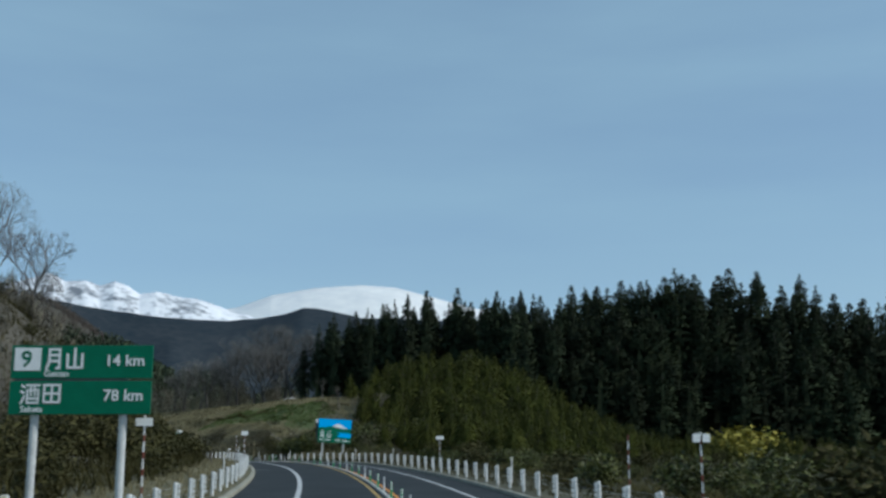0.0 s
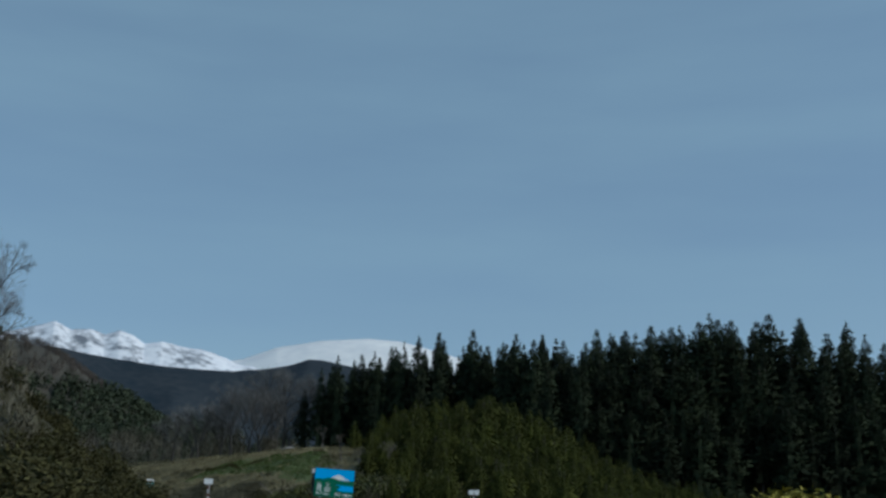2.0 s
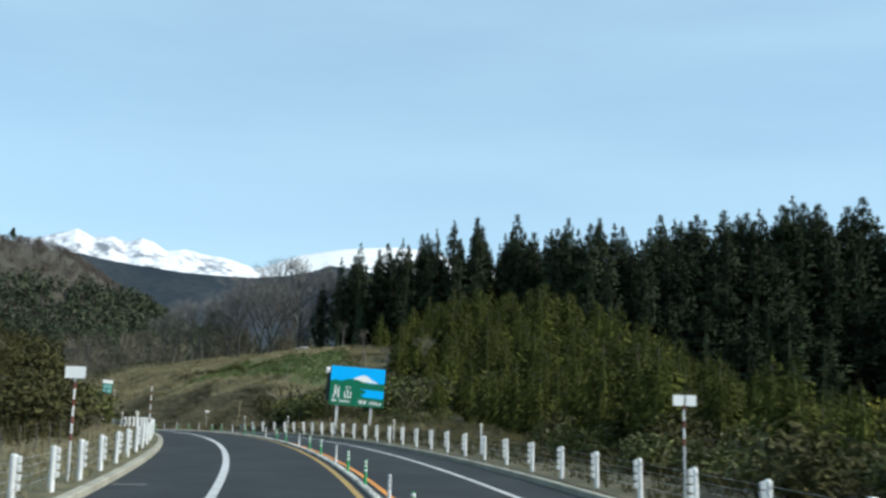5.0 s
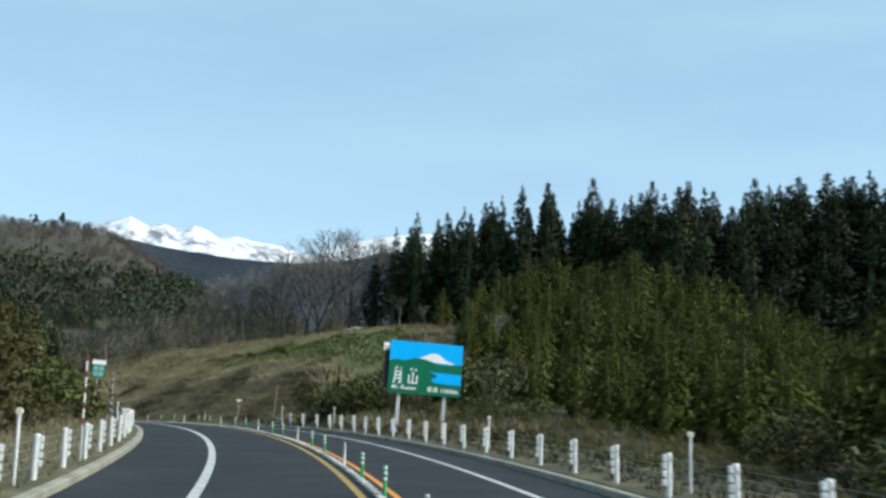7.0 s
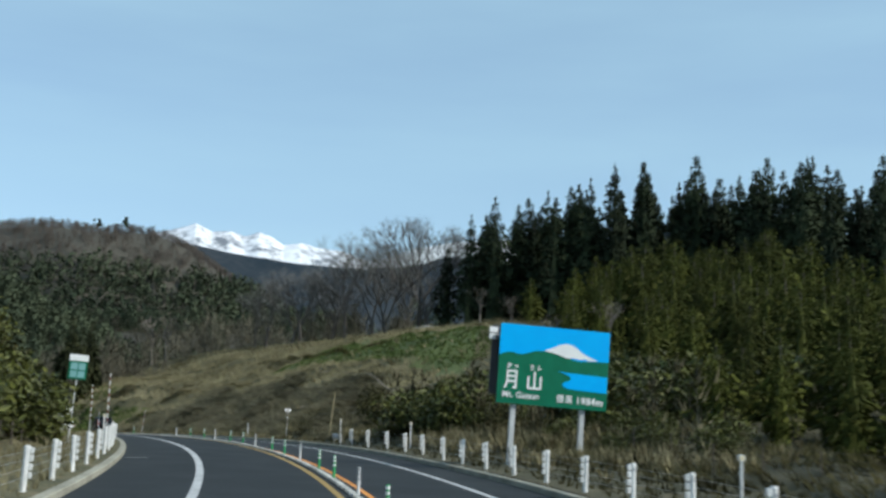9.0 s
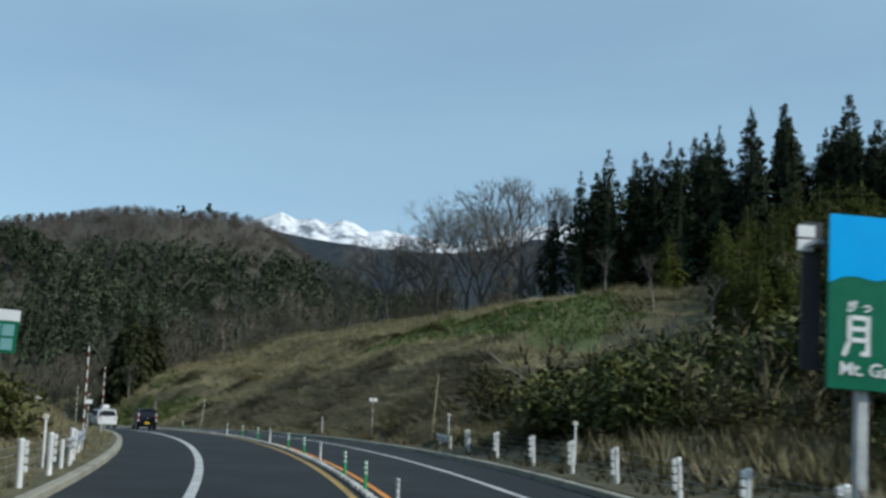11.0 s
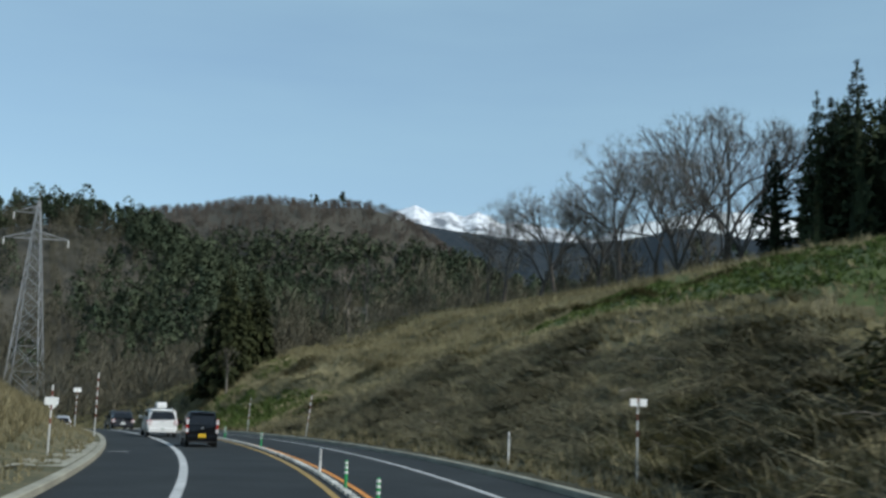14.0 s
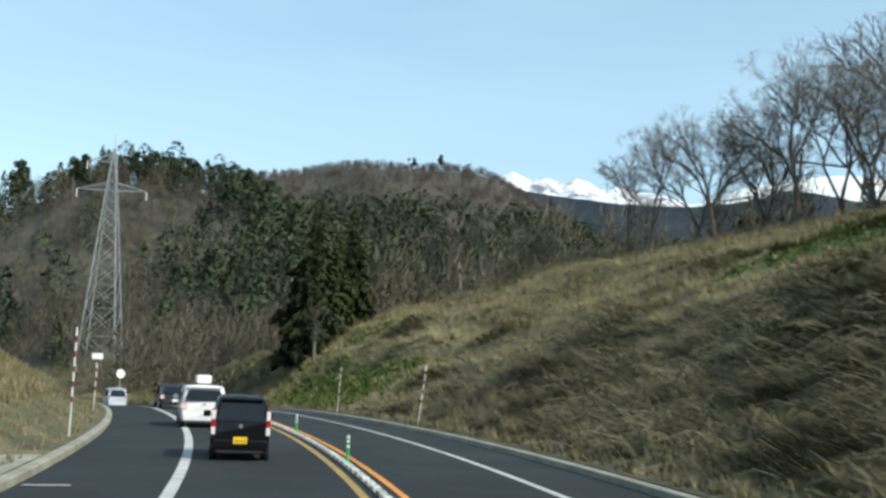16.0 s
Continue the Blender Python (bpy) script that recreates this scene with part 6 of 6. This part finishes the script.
# valley and the hill behind the pylon
x, y, z = wood_places(7500, (-430, -40), (285, 640), rng, lambda x, y, s, d: ((d > 16) | (d < -14)) & ~((x > -76) & (y < 308)) & ~((s < 300) & (d > 0) & (d < 50)) & (np.hypot(x + 161, y - 341) > 8) & ~((((x + 258) / 92) ** 2 + ((y - 478) / 80) ** 2 < 2.2) & (0.8 * (y - 478) - 0.6 * (x + 258) > 25)))
c = (patch(x, y) + rng.normal(0, 0.40, len(x)) + 0.9 * smooth_step(390, 480, y) > 0.72) & (x > -56 - 0.86 * (y - 189) + 10 * np.sin(y * 0.05) + rng.normal(0, 14, len(x))) | ((rng.random(len(x)) < 0.07) & (y > 330)) & (x > -300)
c = c & ~((x > -100) & (y < 350))
stuff("valley_bare_wood", bare_wood(x[~c], y[~c], z[~c], 7 + 5 * rng.random((~c).sum()), rng, 140, 0.42), M_FAR_BARE, "grey-brown leafless woods in the valley", "woods")
nc = c.sum()
stuff("valley_conifer_wood", conifer_wood(x[c], y[c], z[c], 8 + 6 * rng.random(nc), 2.4 + 1.2 * rng.random(nc), rng, 250), M_FAR_CONIFER, "dark evergreen woods on the hill", "woods")
# the farther round hill
x, y, z = wood_places(12000, (-760, -180), (640, 1180), rng, lambda x, y, s, d: y < 1120)
c = (0.4 * patch(x, y) + rng.normal(0, 0.25, len(x)) + 0.70 - 1.9 * smooth_step(118, 146, z)) > 0.0
stuff("hill_bare_wood", bare_wood(x[~c], y[~c], z[~c], 6 + 5 * rng.random((~c).sum()), rng, 60, 1.5), M_HILL_BARE, "brownish leafless woods on the round hill", "woods")
nc = c.sum()
stuff("hill_conifer_wood", conifer_wood(x[c], y[c], z[c], 9 + 5 * rng.random(nc), 3.2 + 1.2 * rng.random(nc), rng, 36, 0.36), M_FAR_CONIFER, "dark evergreen woods on the lower hill", "woods")
# low scrub beyond the bank, where the road bends out of sight
x, y, z = wood_places(900, (-150, -78), (255, 330), rng, lambda x, y, s, d: ((d > 10.5) & (d < 40) & (s > 292)) | ((d < -9) & (d > -40) & (s > 262)))
stuff("bend_scrub", bare_wood(x, y, z, 2.2 + 3.0 * rng.random(len(x)), rng, 60, 1.2), M_FAR_BARE, "low leafless scrub beside the far bend", "scrub")
n = 6000
s, d, x, y, z = band(n, (285, 350), (9.5, 26), rng)
stuff("bend_grass", blades(x, y, z, 0.25 + 0.35 * rng.random(n), np.full(n, 0.04), 1.2, rng, 6, True), M_DRY, "dry grass beside the far bend", "grass")
# left hill by the road
x, y, z = wood_places(900, (-110, -38), (95, 200), rng, lambda x, y, s, d: d < -20)
stuff("left_bare_wood", bare_wood(x, y, z, 3 + 3.5 * rng.random(len(x)), rng, 60), M_FAR_BARE, "leafless scrub on the steep hill", "woods")
# scrub along the crest edge and before the plantation
x, y, z = wood_places(420, (-30, 30), (150, 190), rng, lambda x, y, s, d: (d > 13) & (d < 24))
stuff("slope_scrub", bare_wood(x, y, z, 2 + 2.5 * rng.random(len(x)), rng, 60), M_BRUSH, "leafless scrub below the plantation", "scrub")

# evergreens standing apart in the valley
M_SOLO = mat("olive_conifer_foliage", (0.018, 0.024, 0.010), (0.050, 0.056, 0.022), 0.5, 0.9, random_tint=0.3, spec=0.2)
solo = [make_conifer("valley_conifer", 300 + k, 13.0, 2.6, 30, 8, 0.06, M_SOLO, "dark green conifer standing among leafless trees", "tree", "conifers in the valley", ragged=0.45) for k in range(2)]
for k, (x, y, sc) in enumerate(((-88.2, 276.0, 0.88), (-87.9, 282.6, 0.72), (-88.3, 280.2, 0.66), (-90.6, 278.2, 0.62))):
    plant(solo[k % 2], x, y, sc * 1.12, 50 * k, 0.2, tall=1.12)
for p in solo:
    remove_thing(p)

# dead branches lying on the cut bank
def dead_branch(x, y, z, length, az, el, seed, r=0.045):
    g = np.random.default_rng(seed)
    th = thing("dead_branch", pose(x, y, z), "pale dead branch lying on the brushy bank", "branch", "dead branches on the bank")
    d = np.array([math.cos(az) * math.cos(el), math.sin(az) * math.cos(el), math.sin(el)])
    pts = [np.zeros(3)]
    for k in range(5):
        pts.append(pts[-1] + (d + g.normal(0, 0.16, 3)) * length / 5)
    limb = part("limb", bent_rod([tuple(p) for p in pts], r, r * 0.4), M_PALE_BARK, th)
    for k in (2, 3):
        e = d + g.normal(0, 0.5, 3)
        part("twig", bent_rod([tuple(pts[k]), tuple(pts[k] + e * length * 0.16), tuple(pts[k] + (e + g.normal(0, 0.3, 3)) * length * 0.30)], r * 0.45, r * 0.15, 4), M_PALE_BARK, limb)


dead_branch(-24.7, 193.2, 10.2, 2.8, 3.2, 0.62, 1, 0.06)
g = np.random.default_rng(77)
for k in range(34):
    s, d = g.uniform(182, 240), g.uniform(10.5, 26)
    x, y = at(s, d)
    x, y = float(x), float(y)
    dead_branch(x, y, float(ground_z(x, y)[0]) + 0.15, float(g.uniform(1.0, 2.2)), float(g.uniform(2.2, 4.6)), float(g.uniform(-0.25, 0.1)), 10 + k, float(g.uniform(0.015, 0.032)))
# straw tussocks among the brush
n = 800
s, d, x, y, z = band(n, (178, 300), (9.5, 40), rng)
stuff("straw_tussocks", blades(x, y, z, 0.35 + 0.35 * rng.random(n), np.full(n, 0.03), 1.0, rng, 16, True), M_STRAW, "pale straw tussocks on the slope", "grass")


n = 900
s, d, x, y, z = band(n, (141, 170), (9.6, 18), rng)
k = np.sin(s * 0.7 + d) + rng.normal(0, 0.5, n) + 2.5 * np.exp(-((s - 162) / 4) ** 2 - ((d - 12) / 2.5) ** 2) > 0.2
stuff("straw_tussocks", blades(x[k], y[k], z[k], 0.4 + 0.4 * rng.random(k.sum()), np.full(k.sum(), 0.03), 0.8, rng, 16), M_STRAW, "pale straw tussocks round the sign posts", "grass")


# pines on the skyline of the far hill
def make_pine(seed):
    g = np.random.default_rng(seed)
    th = thing("skyline_pine", pose(0, 0, -500), "dark umbrella-shaped pine on the hill's skyline", "tree", "pines on the far skyline")
    part("trunk", tubed((0, 0, -1), (0.3, 0.2, 9.0), 0.45, 0.25, 7), M_BARK, th)
    t = []
    for k in range(7):
        c = np.array([g.normal(0, 1.3), g.normal(0, 1.3), 4.5 + 0.9 * k])
        t.append(leaf_cloud(g, 170, 2.3 - 0.12 * k, 0.5, 0.8) + c - np.array([0, 0, 0.6]))
    link("crown", tris_mesh("crown", np.concatenate(t), M_FAR_CONIFER), th)
    return th


pines = [make_pine(3), make_pine(4)]
for k, (x, y, sc) in enumerate(((-272, 438, 1.35), (-281, 447, 1.1), (-258, 443, 1.25), (-245, 455, 1.05), (-236, 470, 0.9), (-404, 1004, 1.0), (-384, 1012, 1.2))):
    plant(pines[k % 2], x, y, sc, 60 * k, 0.2)
for p in pines:
    remove_thing(p)
